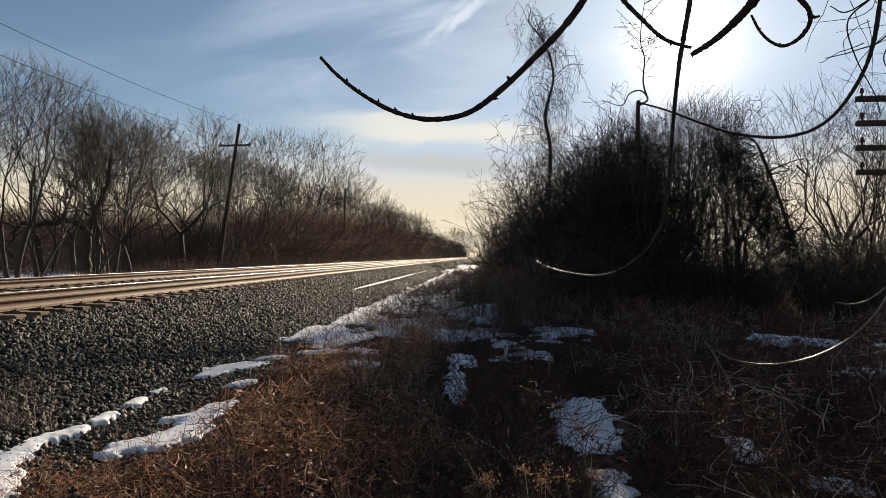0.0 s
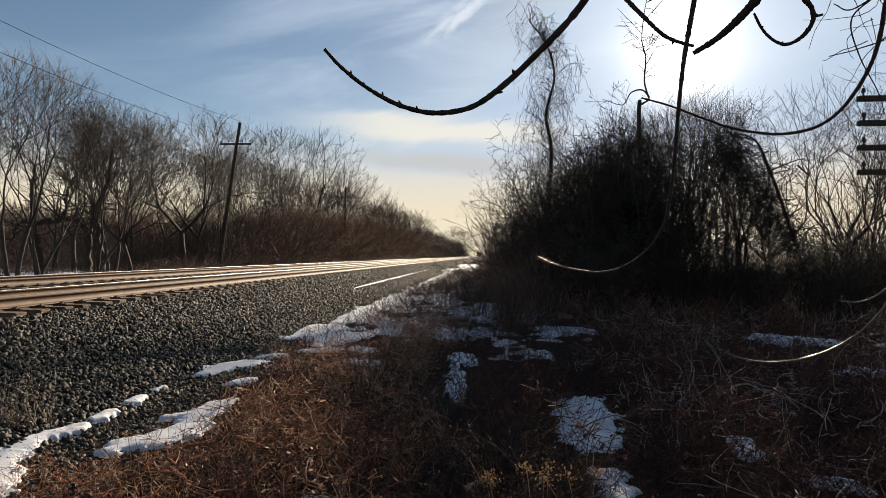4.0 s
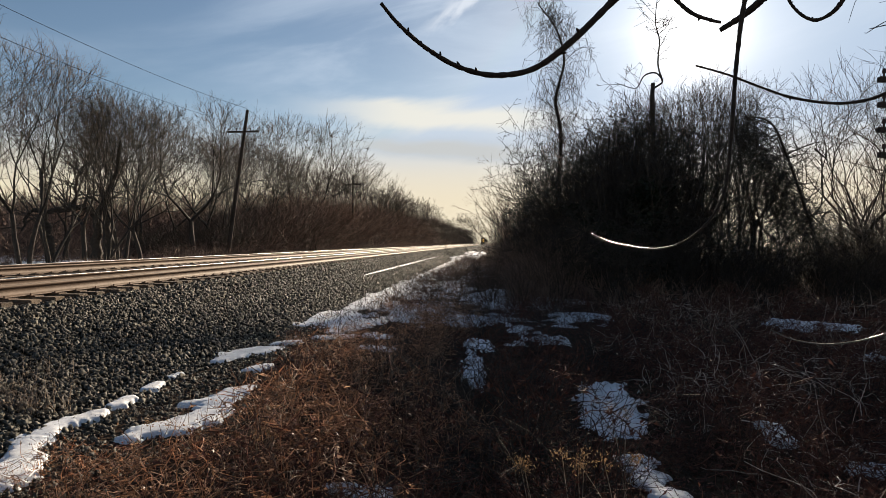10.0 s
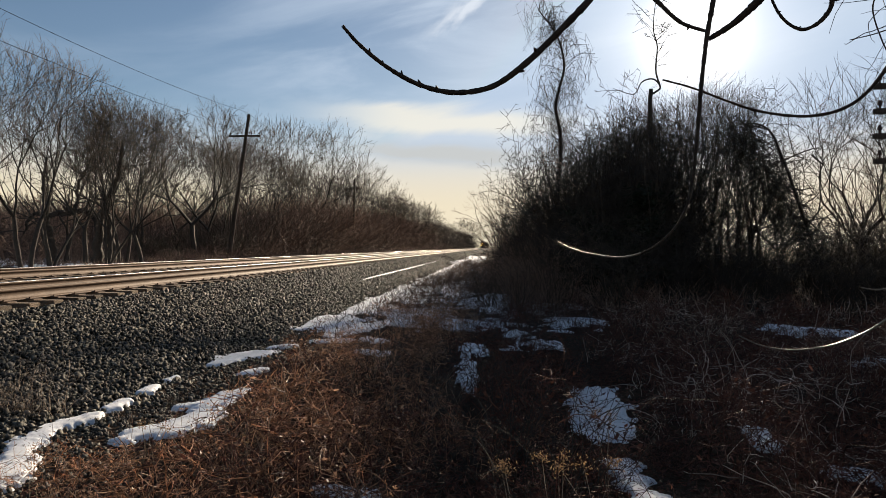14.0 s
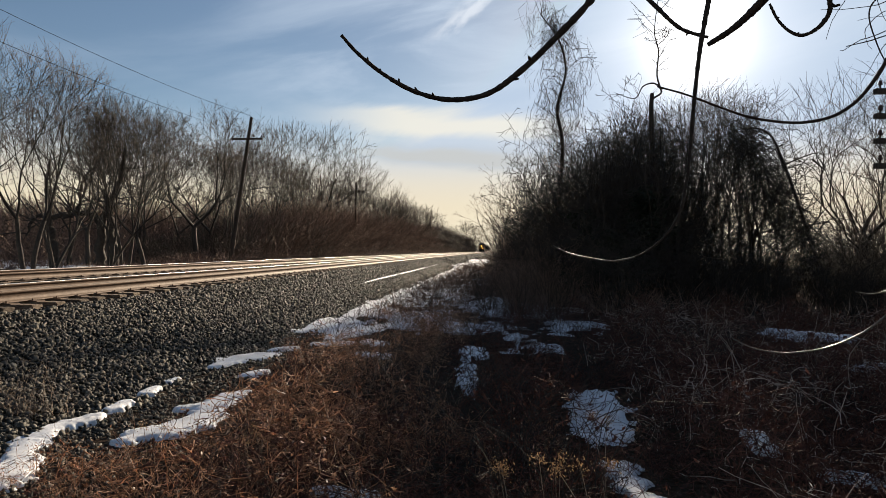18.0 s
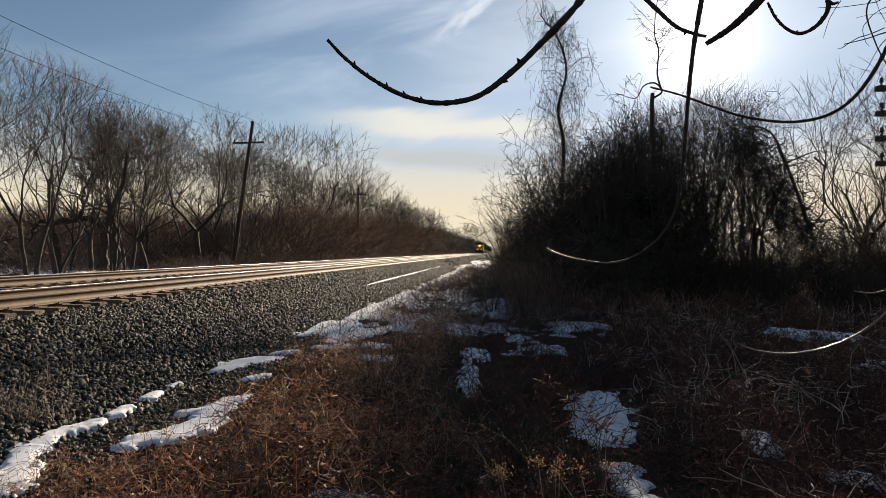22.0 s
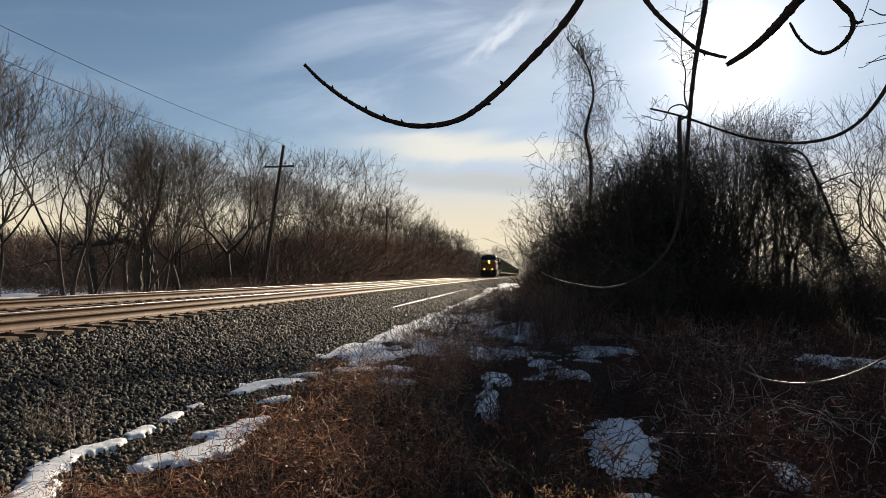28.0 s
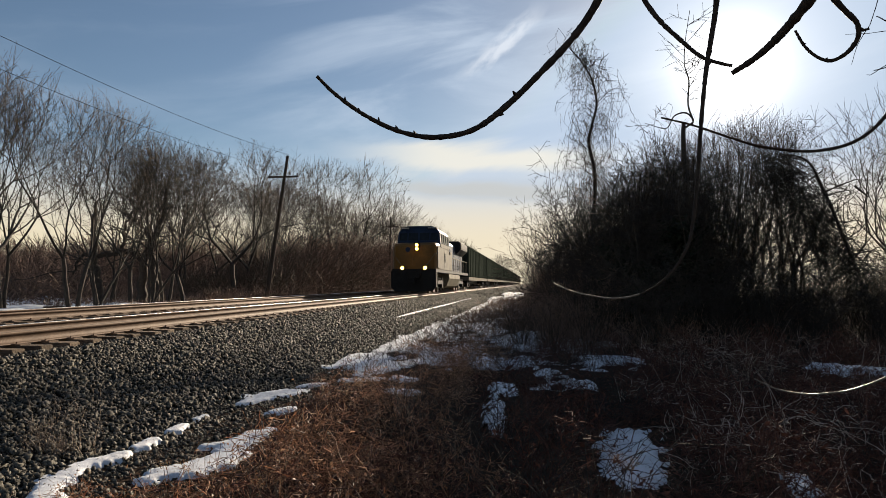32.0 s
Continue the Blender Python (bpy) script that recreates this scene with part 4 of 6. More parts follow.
for k, (x, y, s, i) in enumerate(TSPOTS):
    if i not in seen_kind:
        seen_kind.add(i)
        put(THICK[i], x, y, s)
    else:
        place(THICK[i], x, y, s, k * 67.0)


def evergreen(seed, height, width, n=5200):
    """An uneven dark evergreen: sprays of small scales on drooping boughs."""
    rng = np.random.default_rng(seed)
    levels, tips = {}, []
    grow(rng, levels, np.array((0, 0, -0.1)), np.array((0, 0, 1.0)), height * 0.95, 0.09, 0, 1, (60,), (0.01,), (80,), (0.0, 0.0), 0.05, 0.05)
    boughs = []
    pts = levels[0][0][0]
    for k in range(80):
        t = rng.random() ** 0.8
        p = pts[min(len(pts) - 1, int(t * len(pts)))]
        a = rng.random() * 2 * math.pi
        w = width * (1.0 - 0.75 * t) * (0.6 + 0.6 * rng.random())
        q = p + np.array((math.cos(a) * w * 0.5, math.sin(a) * w * 0.5, 0.10))
        e = p + np.array((math.cos(a) * w, math.sin(a) * w, rng.normal(0.05, 0.25)))
        boughs.append((np.array((p, q, e)), np.array((0.02, 0.014, 0.007))))
        m = n // 80
        f = rng.random(m)[:, None]
        tips.append(p + (e - p) * (0.25 + 0.8 * f) + rng.normal(0, 0.13, (m, 3)))
    t = thing("evergreen_tree", "dark dense evergreen in the middle of the thicket", "tree")
    part("trunk", tubes("trunk", levels[0] + boughs, M_DARKBARK, sides=5), t)
    V, F = leaf_quads(rng, np.concatenate(tips), 0.085, 0.03)
    part("foliage", mesh_from("foliage", V, F, M_GREEN), t, "blackish green foliage", kind="stuff")
    return t


ever = evergreen(61, 4.2, 1.8, 4200)
put(ever, 3.7, 17.4, 0.74, sx=1.35)
for x, y, s in ((2.8, 17.9, 0.66), (3.2, 16.8, 0.5), (2.1, 17.6, 0.45)):
    place(ever, x, y, s, x * 77, sx=1.35)

brush_mass("thicket_brush", "reddish-brown brush along the foot of the thicket", 5200, (0.2, 4.0), (15.2, 25), ([15, 18, 25], [0.7, 1.5, 2.0]), 0.006, 26, M_BRUSH)
brush_mass("thicket_brush", "low reddish brush spilling over the snow beside the thicket", 6500, (-3.2, 1.4), (14.0, 60), ([14, 18, 34, 60], [0.3, 0.55, 0.7, 0.8]), 0.005, 27, M_BRUSH)
brush_mass("thicket_brush", "dark reddish undergrowth in the shade of the wood", 3000, (3.0, 17.0), (14.0, 20.5), ([14, 17, 20.5], [0.6, 1.1, 1.5]), 0.0065, 28, M_BRUSH)
brush_mass("thicket_brush", "reddish-brown brush at the trackside end of the thicket", 5200, (0.2, 3.2), (22, 46), ([22, 30, 46], [1.7, 2.6, 3.2]), 0.008, 29, M_BRUSH)
brush_mass("snow_stems", "thin dark stems standing through the thin snow", 5200, (-3.6, 1.6), (10.5, 34), ([10, 16, 34], [0.35, 0.45, 0.6]), 0.0035, 30, M_DARKBARK)
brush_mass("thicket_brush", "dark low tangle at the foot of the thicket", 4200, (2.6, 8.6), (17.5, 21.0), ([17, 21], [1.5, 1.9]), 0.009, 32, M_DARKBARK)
brush_mass("wood_edge_grass", "dry tan grass in the sun behind the bare saplings", 4200, (10.0, 34.0), (21.0, 46.0), ([21, 46], [0.7, 0.9]), 0.007, 31, M_STRAW)
# tree hung with thin trailing vines
rng = np.random.default_rng(71)
vt = thing("vine_draped_tree", "slender bare tree hung with thin trailing vines", "tree", (3.3, 34.0, 0.0))
vt.scale = (1.5, 1.5, 1.46)
tr = catmull([(0, 0, -0.2), (-0.08, 0, 2.5), (0.05, 0, 5.0), (-0.14, 0, 6.3), (-0.02, 0, 7.0), (0.16, 0, 7.8), (0.02, 0.0, 8.7), (-0.3, 0.1, 9.4), (-0.75, 0.1, 10.0)], 6)
part("trunk", tubes("trunk", [(tr, np.linspace(0.085, 0.016, len(tr)))], M_DARKBARK, sides=7), vt)
vines = []
for k in range(210):
    h = 4.2 + 5.9 * rng.random()
    i = int(np.argmin(np.abs(tr[:, 2] - h)))
    a = rng.random() * 2 * math.pi
    w = (0.2 + 0.95 * rng.random()) * (1.0 if h < 8.4 else 0.75)
    p = tr[i]
    e = p + np.array((math.cos(a) * w, math.sin(a) * w * 0.7, 0.1 + 0.75 * rng.random() ** 2))
    pts = [p, (p + e) / 2 + np.array((0, 0, 0.12)), e]
    for j in range(4):
        e = e + np.array((rng.normal(0, 0.13), rng.normal(0, 0.13), -(0.1 + 0.33 * rng.random())))
        pts.append(e)
    vines.append((np.array(pts), np.linspace(0.009, 0.004, len(pts))))
    for j in range(3):
        q = pts[rng.integers(2, 6)]
        vines.append((np.array((q, q + rng.normal(0, 0.16, 3), q + np.array((rng.normal(0, 0.16), 0, -0.35)))), np.array((0.006, 0.005, 0.004))))
part("trailing_vine", tubes("trailing_vine", vines, M_DARKBARK, sides=3), vt, "thin tangled trailing vines", kind="stuff")

# broken snag with a crooked top and a thin pale leader
sn = thing("broken_snag", "broken dark tree trunk with a crooked top and thin pale leader", "tree", (4.45, 18.6, 0.0))
part("trunk", tubes("trunk", [(catmull([(0, 0, -0.2), (0.03, 0, 3), (-0.04, 0, 5.6), (-0.02, 0, 6.25)], 6), np.linspace(0.09, 0.06, 19))], M_DARKBARK, sides=8), sn)
part("hooked_limb", tubes("hooked_limb", [(catmull([(0.0, 0, 6.1), (0.25, 0, 6.3), (0.05, 0, 6.55), (-0.25, 0.1, 6.5), (-0.42, 0.1, 6.2), (-0.6, 0.1, 6.15), (-1.1, 0, 6.3)], 6), np.linspace(0.032, 0.007, 37))], M_DARKBARK, sides=6), sn)
lead = catmull([(0.25, 0, 6.3), (0.12, 0, 6.8), (0.16, 0, 7.5), (0.05, 0, 8.0), (0.1, 0, 8.7), (0.25, 0, 9.6)], 6)
part("leader", tubes("leader", [(lead, np.linspace(0.028, 0.007, len(lead)))], M_BARK, sides=6), sn)
tw = []
for k in range(26):
    p = lead[rng.integers(6, len(lead) - 2)]
    a = rng.choice((-1, 1))
    L = 0.3 + 1.1 * rng.random() ** 1.4
    d = np.array((a * (0.35 + 0.6 * rng.random()), rng.normal(0, 0.3), 0.05 + 0.9 * rng.random()))
    m, e = p + d * L * 0.5, p + d * L + np.array((0, 0, 0.1 * rng.normal()))
    m = m + rng.normal(0, 0.05, 3)
    tw.append((np.array((p, m, e)), np.array((0.009, 0.007, 0.004))))
    for j in range(3):
        q = p + (e - p) * (0.3 + 0.6 * rng.random())
        tw.append((np.array((q, q + unit(d + rng.normal(0, 0.7, 3)) * L * 0.35)), np.array((0.007, 0.004))))
part("pale_twig", tubes("pale_twig", tw, M_TWIG, sides=3), sn, "thin pale bare twigs", kind="stuff")

# arched dark trunk
ar = thing("arched_tree", "dark leaning tree trunk arched over the thicket", "tree", (8.5, 17.2, 0.0))
part("trunk", tubes("trunk", [(catmull([(0.1, 0, -0.2), (-0.1, 0, 1.2), (-0.55, 0, 2.7), (-1.0, 0, 4.0), (-1.35, 0, 4.75), (-1.9, 0.1, 4.95), (-2.7, 0.2, 4.7)], 6), np.linspace(0.06, 0.010, 37))], M_DARKBARK, sides=8), ar)
for k in range(9):
    b = np.array((-0.2 - 1.3 * rng.random(), 0, 1.5 + 3.2 * rng.random()))
    e = b + np.array((rng.normal(0, 0.9), rng.normal(0, 0.4), rng.normal(0.1, 0.6)))
    part("limb", tubes("limb", [(catmull([b, (b + e) / 2 + rng.normal(0, 0.3, 3), e], 5), np.linspace(0.024, 0.006, 11))], M_DARKBARK, sides=5), ar)

cur = []
for k in range(1500):
    f = rng.random()
    b = np.array((0.1 - 2.3 * f ** 0.8, rng.normal(0, 0.25), 0.6 + 4.3 * f ** 0.7)) + rng.normal(0, 0.2, 3)
    d, curl = unit(rng.normal(0, 1, 3) + np.array((0.3, 0, -0.7))), rng.normal(0, 0.3, 3)
    pts = [b]
    for i in range(6):
        d = unit(d + curl + rng.normal(0, 0.15, 3) + np.array((0, 0, -0.14)))
        pts.append(pts[-1] + d * (0.09 + 0.10 * rng.random()))
    r = 0.005 + 0.008 * rng.random() ** 2
    cur.append((np.array(pts), np.linspace(r, r * 0.5, 7)))
part("vine_curtain", tubes("vine_curtain", cur, M_DARKBARK, sides=4), ar, "matted vines hanging along the arched trunk", kind="stuff")

# taller bare trees behind and beside the thicket
BACK = [crown_tree(81, 9.8, 0.09, "fine-twigged bare tree behind the thicket", clear=0.24, stems=3, fork=(8, 24), depth=4, twigs=3, twig_len=0.8, rmin=0.006, splay=0.18),
        crown_tree(82, 6.8, 0.055, "slim bare sapling with crooked sparse twigs beside the thicket", clear=0.20, fork=(16, 44), depth=4, twigs=1, twig_len=0.6, bend=0.22, up=0.08, rmin=0.005,
                   bark=M_DARKBARK, twig=M_DARKBARK)]
put(BACK[0], 8.5, 28.0, 0.96)
for x, y, s, t in ((9.7, 29.0, 1.0, 40), (7.4, 30.0, 0.93, 110), (11.0, 30.0, 0.97, 200), (6.4, 28.0, 0.84, 250), (19.0, 32.0, 0.8, 20), (5.6, 24.0, 0.70, 70)):
    place(BACK[0], x, y, s, t)
put(BACK[1], 9.9, 17.6, 1.0)
for x, y, s, t in ((11.0, 18.6, 1.05, 80), (8.7, 19.6, 0.95, 160), (12.2, 17.4, 1.1, 230), (7.7, 18.8, 0.88, 300), (10.4, 16.6, 0.9, 20), (13.4, 19.0, 1.1, 120), (14.8, 17.5, 1.0, 200),
                   (16.5, 21.0, 1.1, 270), (13.0, 24.0, 1.2, 330), (18.0, 25.0, 1.2, 60)):
    place(BACK[1], x, y, s, t)
wl = shrub(91, 3.0, 2.2, "brown undergrowth at the edge of the wood", stems=12, kids=(6, 4), rmin=0.009)
put(wl, 10.0, 20.0, 0.8)
for x, y, s_ in ((8.6, 16.0, 0.8), (9.3, 15.2, 0.75), (10.0, 16.4, 0.9), (10.9, 15.6, 0.85), (11.8, 16.6, 0.9), (9.0, 17.4, 0.95), (8.0, 16.8, 0.8), (10.4, 17.8, 1.0)):
    place(wl, x, y, s_, x * 90)
for k in range(8):
    place(wl, 9 + 16 * rng.random(), 15.5 + 16 * rng.random(), 0.6 + 0.5 * rng.random(), k * 50.0)


# ---------------------------------------------------------------- weeds
def weed_clump(seed, height, width, stems, mat, label, name="dry_weed_clump", arch=0.10, leaves=120, side=4, r=0.0036, leaf=0.012, wild=0.13):
    rng = np.random.default_rng(seed)
    paths, tips = [], []
    for s in range(stems):
        a = rng.random() * 2 * math.pi
        p = np.array((math.cos(a), math.sin(a), 0)) * width * 0.45 * rng.random() ** 0.5 + np.array((0, 0, -0.04))
        d = unit(np.array((rng.normal(0, 0.35), rng.normal(0, 0.35), 1.0)))
        n, L = 6, height * (0.40 + 0.75 * rng.random() ** 1.3)
        pts = [p]
        out = np.array((math.cos(a), math.sin(a), -0.5)) * arch
        for i in range(n):
            d = unit(d + rng.normal(0, wild, 3) + out * (i / n) * 2)
            p = p + d * L / n
            pts.append(p)
        pts = np.array(pts)
        paths.append((pts, np.linspace(r, r * 0.4, n + 1)))
        for j in range(side):
            i = rng.integers(1, n)
            q, dd = pts[i], unit(pts[i] - pts[i - 1] + rng.normal(0, 0.6, 3))
            e = q + dd * L * (0.15 + 0.25 * rng.random())
            paths.append((np.array((q, e)), np.array((r * 0.5, r * 0.3))))
            tips += [e, (q + e) / 2]
        tips.append(pts[-1])
    t = thing(name, label, "weeds")
    part("stalk_tangle", tubes("stalk_tangle", paths, mat, sides=3), t, kind="stuff")
    if leaves:
        c = np.array(tips)[rng.integers(0, len(tips), leaves)]
        V, F = leaf_quads(rng, c, leaf, 0.045)
        part("dry_foliage", mesh_from("dry_foliage", V, F, mat), t, "dried seed heads and curled leaves", kind="stuff")
    return t


def bramble(seed, height, width, n, mat, label, uprights=16, leaves=260, reach=0.28, thick=1.0, crook=0.42):
    """A domed tangle of short crooked twigs and crumpled leaves over a few stalks."""
    rng = np.random.default_rng(seed)
    paths, spots = [], []
    for k in range(n + uprights):
        a, q = rng.random() * 2 * math.pi, rng.random() ** 0.5
        top = height * (1 - 0.6 * q * q) * (0.8 + 0.4 * rng.random())
        up = k >= n
        p = np.array((math.cos(a) * q * width / 2, math.sin(a) * q * width / 2, -0.04 if up else top * rng.random() ** 0.55))
        d = unit(np.array((rng.normal(0, 0.3), rng.normal(0, 0.3), 1.0)) if up else rng.normal(0, 1, 3) * np.array((1, 1, 0.7)) + np.array((0, 0, 0.25)))
        L = top * (0.9 + 0.5 * rng.random()) if up else 0.10 + reach * rng.random() ** 1.5
        m = 5 if up else 3 if crook < 0.45 else 5
        pts = [p]
        for i in range(m):
            p = p + d * L / m
            pts.append(p)
            d = unit(d + rng.normal(0, 0.22 if up else crook, 3))
        r = thick * (0.0042 if up else 0.0034) * (0.5 + 0.8 * rng.random())
        paths.append((np.array(pts), np.linspace(r, r * 0.45, m + 1)))
        spots += pts[1:]
    t = thing("dry_weed_clump", label, "weeds")
    part("stalk_tangle", tubes("stalk_tangle", paths, mat, sides=3), t, kind="stuff")
    if not leaves:
        return t
    c = np.array(spots)[rng.integers(0, len(spots), leaves)]
    V, F = leaf_quads(rng, c, 0.017, 0.02)
    V = V + rng.normal(0, 0.004, V.shape)
    part("dry_foliage", mesh_from("dry_foliage", V, F, mat), t, "dried seed heads and curled leaves", kind="stuff")
    return t


WEEDS = [bramble(51, 0.78, 0.9, 165, M_WEED, "clump of dry reddish-brown weeds", thick=1.3),
         bramble(52, 0.58, 1.1, 230, M_WEED, "low tangle of dry reddish-brown weeds", uprights=10, thick=1.3),
         weed_clump(53, 1.0, 0.8, 34, M_DARKBARK, "clump of dark leafless weed stalks", leaves=50, wild=0.18),
         bramble(54, 0.62, 1.3, 52, M_STRAW, "tangle of bleached straw canes", uprights=3, leaves=0, reach=0.32, thick=0.9, crook=0.5),
         weed_clump(55, 0.34, 0.5, 46, M_STRAW, "tuft of short dry grass at the edge of the stones", name="dry_grass_tuft", leaves=0, side=1, r=0.0028),
         # the brambles again, coloured dark to stand in for shade
         bramble(56, 0.72, 1.0, 210, M_SHADEWEED, "clump of dead weeds, coloured dark for the shade"),
         bramble(57, 0.52, 1.1, 220, M_SHADEWEED, "low tangle of dead weeds, coloured dark for the shade", uprights=8)]
WEEDS += [weed_clump(58, 0.95, 0.7, 8, M_STRAW, "sparse upright bleached weed stalks", leaves=26, side=5, r=0.0034, wild=0.10),
          bramble(59, 0.55, 1.4, 46, M_CANE, "crooked pale dead canes over the weeds", uprights=2, leaves=0, reach=0.40, thick=1.35, crook=0.5)]
first = set()


def sow(k, x, y, s, turn):
    if k not in first:
        first.add(k)
        put(WEEDS[k], x, y, s, turn)
    else:
        place(WEEDS[k], x, y, s, turn)


def clearance(x, y):
    """How far a spot lies from the open ground beside the snow banks, on their trodden side."""
    best = 9.0
    for line in BANKS[:15]:
        for a in line:
            c = np.array(a[:2])
            back = -unit(c) * 0.75
            u = float(np.clip(((x - c[0]) * back[0] + (y - c[1]) * back[1]) / 0.5625, 0, 1))
            gap = float(np.hypot(x - c[0] - back[0] * u, y - c[1] - back[1] * u)) - a[2]
            best = min(best, gap if u == 0 else max(gap, 0.09))
    return best


rng = np.random.default_rng(77)
y = 2.2
while y < 15:
    for x in np.arange(-3.4, 0.64 * y + 1.2, 0.40 + 0.024 * y):
        px, py = x + rng.normal(0, 0.13), y + rng.normal(0, 0.13)
        near = clearance(px, py)
        if 0.6 < px < 1.35 and 5.0 < py < 6.9:
            continue
        if near < 0.08:
            continue
        low = 0.42 if near < 0.30 or (0.4 < px < 1.35 and 3.5 < py < 5.1) else 1.0
        if px < -2.2 - 0.05 * y + 0.1 * rng.normal():
            if 3.2 < py < 5.4 and rng.random() < 0.8:
                sow(int(rng.choice((0, 1, 1, 7, 4))), px, py, (0.45 + 0.3 * rng.random()) * min(1.0, low + 0.25), float(rng.random() * 360))
            elif py > 3 and rng.random() < 0.55:
                sow(4 if rng.random() < 0.7 else 1, px, py, (0.55 + 0.5 * rng.random()) * low, float(rng.random() * 360))
            continue
        if any(((px - a) / (b + 0.26)) ** 2 + ((py - c + 0.3) / (e + 0.25)) ** 2 < 1 for a, c, b, e, _, _ in SNOW[:5]):
            continue
        # brown clumps on the sunny left, darker-coloured copies and stalks where shade falls
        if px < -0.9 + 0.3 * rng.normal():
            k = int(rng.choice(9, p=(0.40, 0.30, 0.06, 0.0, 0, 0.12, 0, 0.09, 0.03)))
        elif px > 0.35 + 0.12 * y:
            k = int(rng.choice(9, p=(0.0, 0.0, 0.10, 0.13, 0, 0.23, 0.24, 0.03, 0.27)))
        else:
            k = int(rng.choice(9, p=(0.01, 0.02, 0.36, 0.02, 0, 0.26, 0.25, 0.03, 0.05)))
        s = 0.62 + 0.60 * rng.random()
        if py > 8.3 and -2.3 < px < 1.8:
            s *= 0.70
            if rng.random() < 0.15:
                continue
        sow(k, px, py, s * (0.7 if py < 3.2 else 1.0) * low, float(rng.random() * 360))
    y += 0.40 + 0.024 * y

for k in range(9):
    sow((4, 4, 7)[k % 3], -4.55 + rng.normal(0, 0.22), 5.35 + rng.normal(0, 0.25), 0.5 + 0.35 * rng.random(), k * 40.0)


def leaf_litter(name, label, n, xr, yr, size, mat, seed):
    """Fallen leaves and broken stems lying on the soil."""
    rng = np.random.default_rng(seed)
    y = yr[0] + (yr[1] - yr[0]) * rng.random(n) ** 1.4
    x = xr[0] + (np.minimum(xr[1], 0.66 * y + 2.0) - xr[0]) * rng.random(n)
    c = np.stack((x, y, soil_height(x, y) + 0.012), -1)
    V, F = leaf_quads(rng, c, size, 0.012)
    V[:, 2] = c[:, 2].repeat(4) + (V[:, 2] - c[:, 2].repeat(4)) * 0.5
    return tagged(new(name, mesh_from(name, V, F, mat)), label, "leaf litter", kind="stuff")


leaf_litter("leaf_litter", "fallen leaves and broken stems on the ground, in the shaded weed colour", 42000, (-3.2, 12.0), (2.0, 17.0), 0.034, M_SHADEWEED, 3)
leaf_litter("leaf_litter", "brown leaves and stems along the edge of the snow", 14000, (-3.6, 3.0), (14.0, 46.0), 0.05, M_BRUSH, 4)


def seed_heads(x, y, h, n, seed):
    """A few stalks topped by loose yellow seed heads."""
    rng = np.random.default_rng(seed)
    t = thing("dry_flower_stalks", "dry stalks topped with pale yellow seed heads", "weeds", (x, y, soil_point(x, y)), "seed heads")
    paths, tips = [], []
    for k in range(n):
        b = np.array((rng.normal(0, 0.03), rng.normal(0, 0.03), -0.03))
        e = np.array((rng.normal(0, 0.08), rng.normal(0, 0.06), h * (0.88 + 0.2 * rng.random())))
        paths.append((catmull([b, (b + e) / 2 + rng.normal(0, 0.02, 3), e], 4), np.linspace(0.003, 0.0018, 9)))
        tips.append(e + rng.normal(0, 1, (60, 3)) * np.array((0.024, 0.024, 0.020)))
    part("stalk", tubes("stalk", paths, M_STRAW, sides=4), t)
    V, F = leaf_quads(rng, np.concatenate(tips), 0.008, 0.004)
    part("seed_head", mesh_from("seed_head", V, F, M_SEED), t, "loose pale yellow seed heads", kind="stuff")


for k, (x, y, h, n) in enumerate(((0.66, 4.0, 0.50, 2), (0.33, 3.3, 0.48, 3), (0.47, 3.25, 0.48, 3), (0.06, 3.2, 0.46, 3), (-1.55, 3.9, 0.42, 3), (-2.6, 4.4, 0.30, 2))):
    seed_heads(x, y, h, n, 300 + k)


# ---------------------------------------------------------------- poles and wires
def utility_pole(x, y, height, lean_x, arms, label, arm=2.2, z=None, dy=0.0):
    p = thing("utility_pole", label, "pole", (x, y, soil_point(x, y) if z is None else z), "line poles")
    top = Vector((lean_x, 0, height))
    part("pole", (cylinder((0, 0, -0.3), top, 0.16, 0.10, sides=12), M_POLE), p)
    for a in arms:
        c = top * (a / height)
        bar = part("crossarm", (box(-arm / 2, arm / 2, -0.06, 0.06, -0.06, 0.06, bevel=0.01), M_POLE), p, at=Matrix.Translation(c + Vector((0, -0.16, 0))))
        for s in (-0.46, -0.22, 0.22, 0.46):
            bm = cylinder((s * arm, 0, 0.06), (s * arm, 0, 0.16), 0.02, sides=6)
            me = bpy.data.meshes.new("t")
            two = cylinder((s * arm, 0, 0.14), (s * arm, 0, 0.24), 0.05, 0.03, sides=8)
            two.to_mesh(me)
            two.free()
            bm.from_mesh(me)
            bpy.data.meshes.remove(me)
            part("insulator", (bm, M_PORCELAIN), bar)
        part("brace", (cylinder(c + Vector((-0.5, -0.17, -0.05)), c + Vector((0, -0.14, -0.6)), 0.015, sides=6), M_POLE), p)
        part("brace", (cylinder(c + Vector((0.5, -0.17, -0.05)), c + Vector((0, -0.14, -0.6)), 0.015, sides=6), M_POLE), p)
    return p


utility_pole(-18.6, 41.0, 10.15, 1.55, (8.65,), "leaning wooden utility pole with one crossarm beyond the railway")
utility_pole(-18.6, 78.0, 9.85, 0.2, (8.55,), "wooden utility pole with one crossarm beyond the railway")
utility_pole(-18.6, 116.0, 9.85, 0.1, (8.55,), "wooden utility pole with one crossarm beyond the railway")
utility_pole(-18.6, 165.0, 10.05, 0.0, (8.65,), "wooden utility pole with one crossarm beyond the railway")
utility_pole(9.72, 14.6, 6.0, 0.0, (3.48, 4.03, 4.58, 5.13), "old wooden line pole with four crossarms above the thicket", arm=3.0)


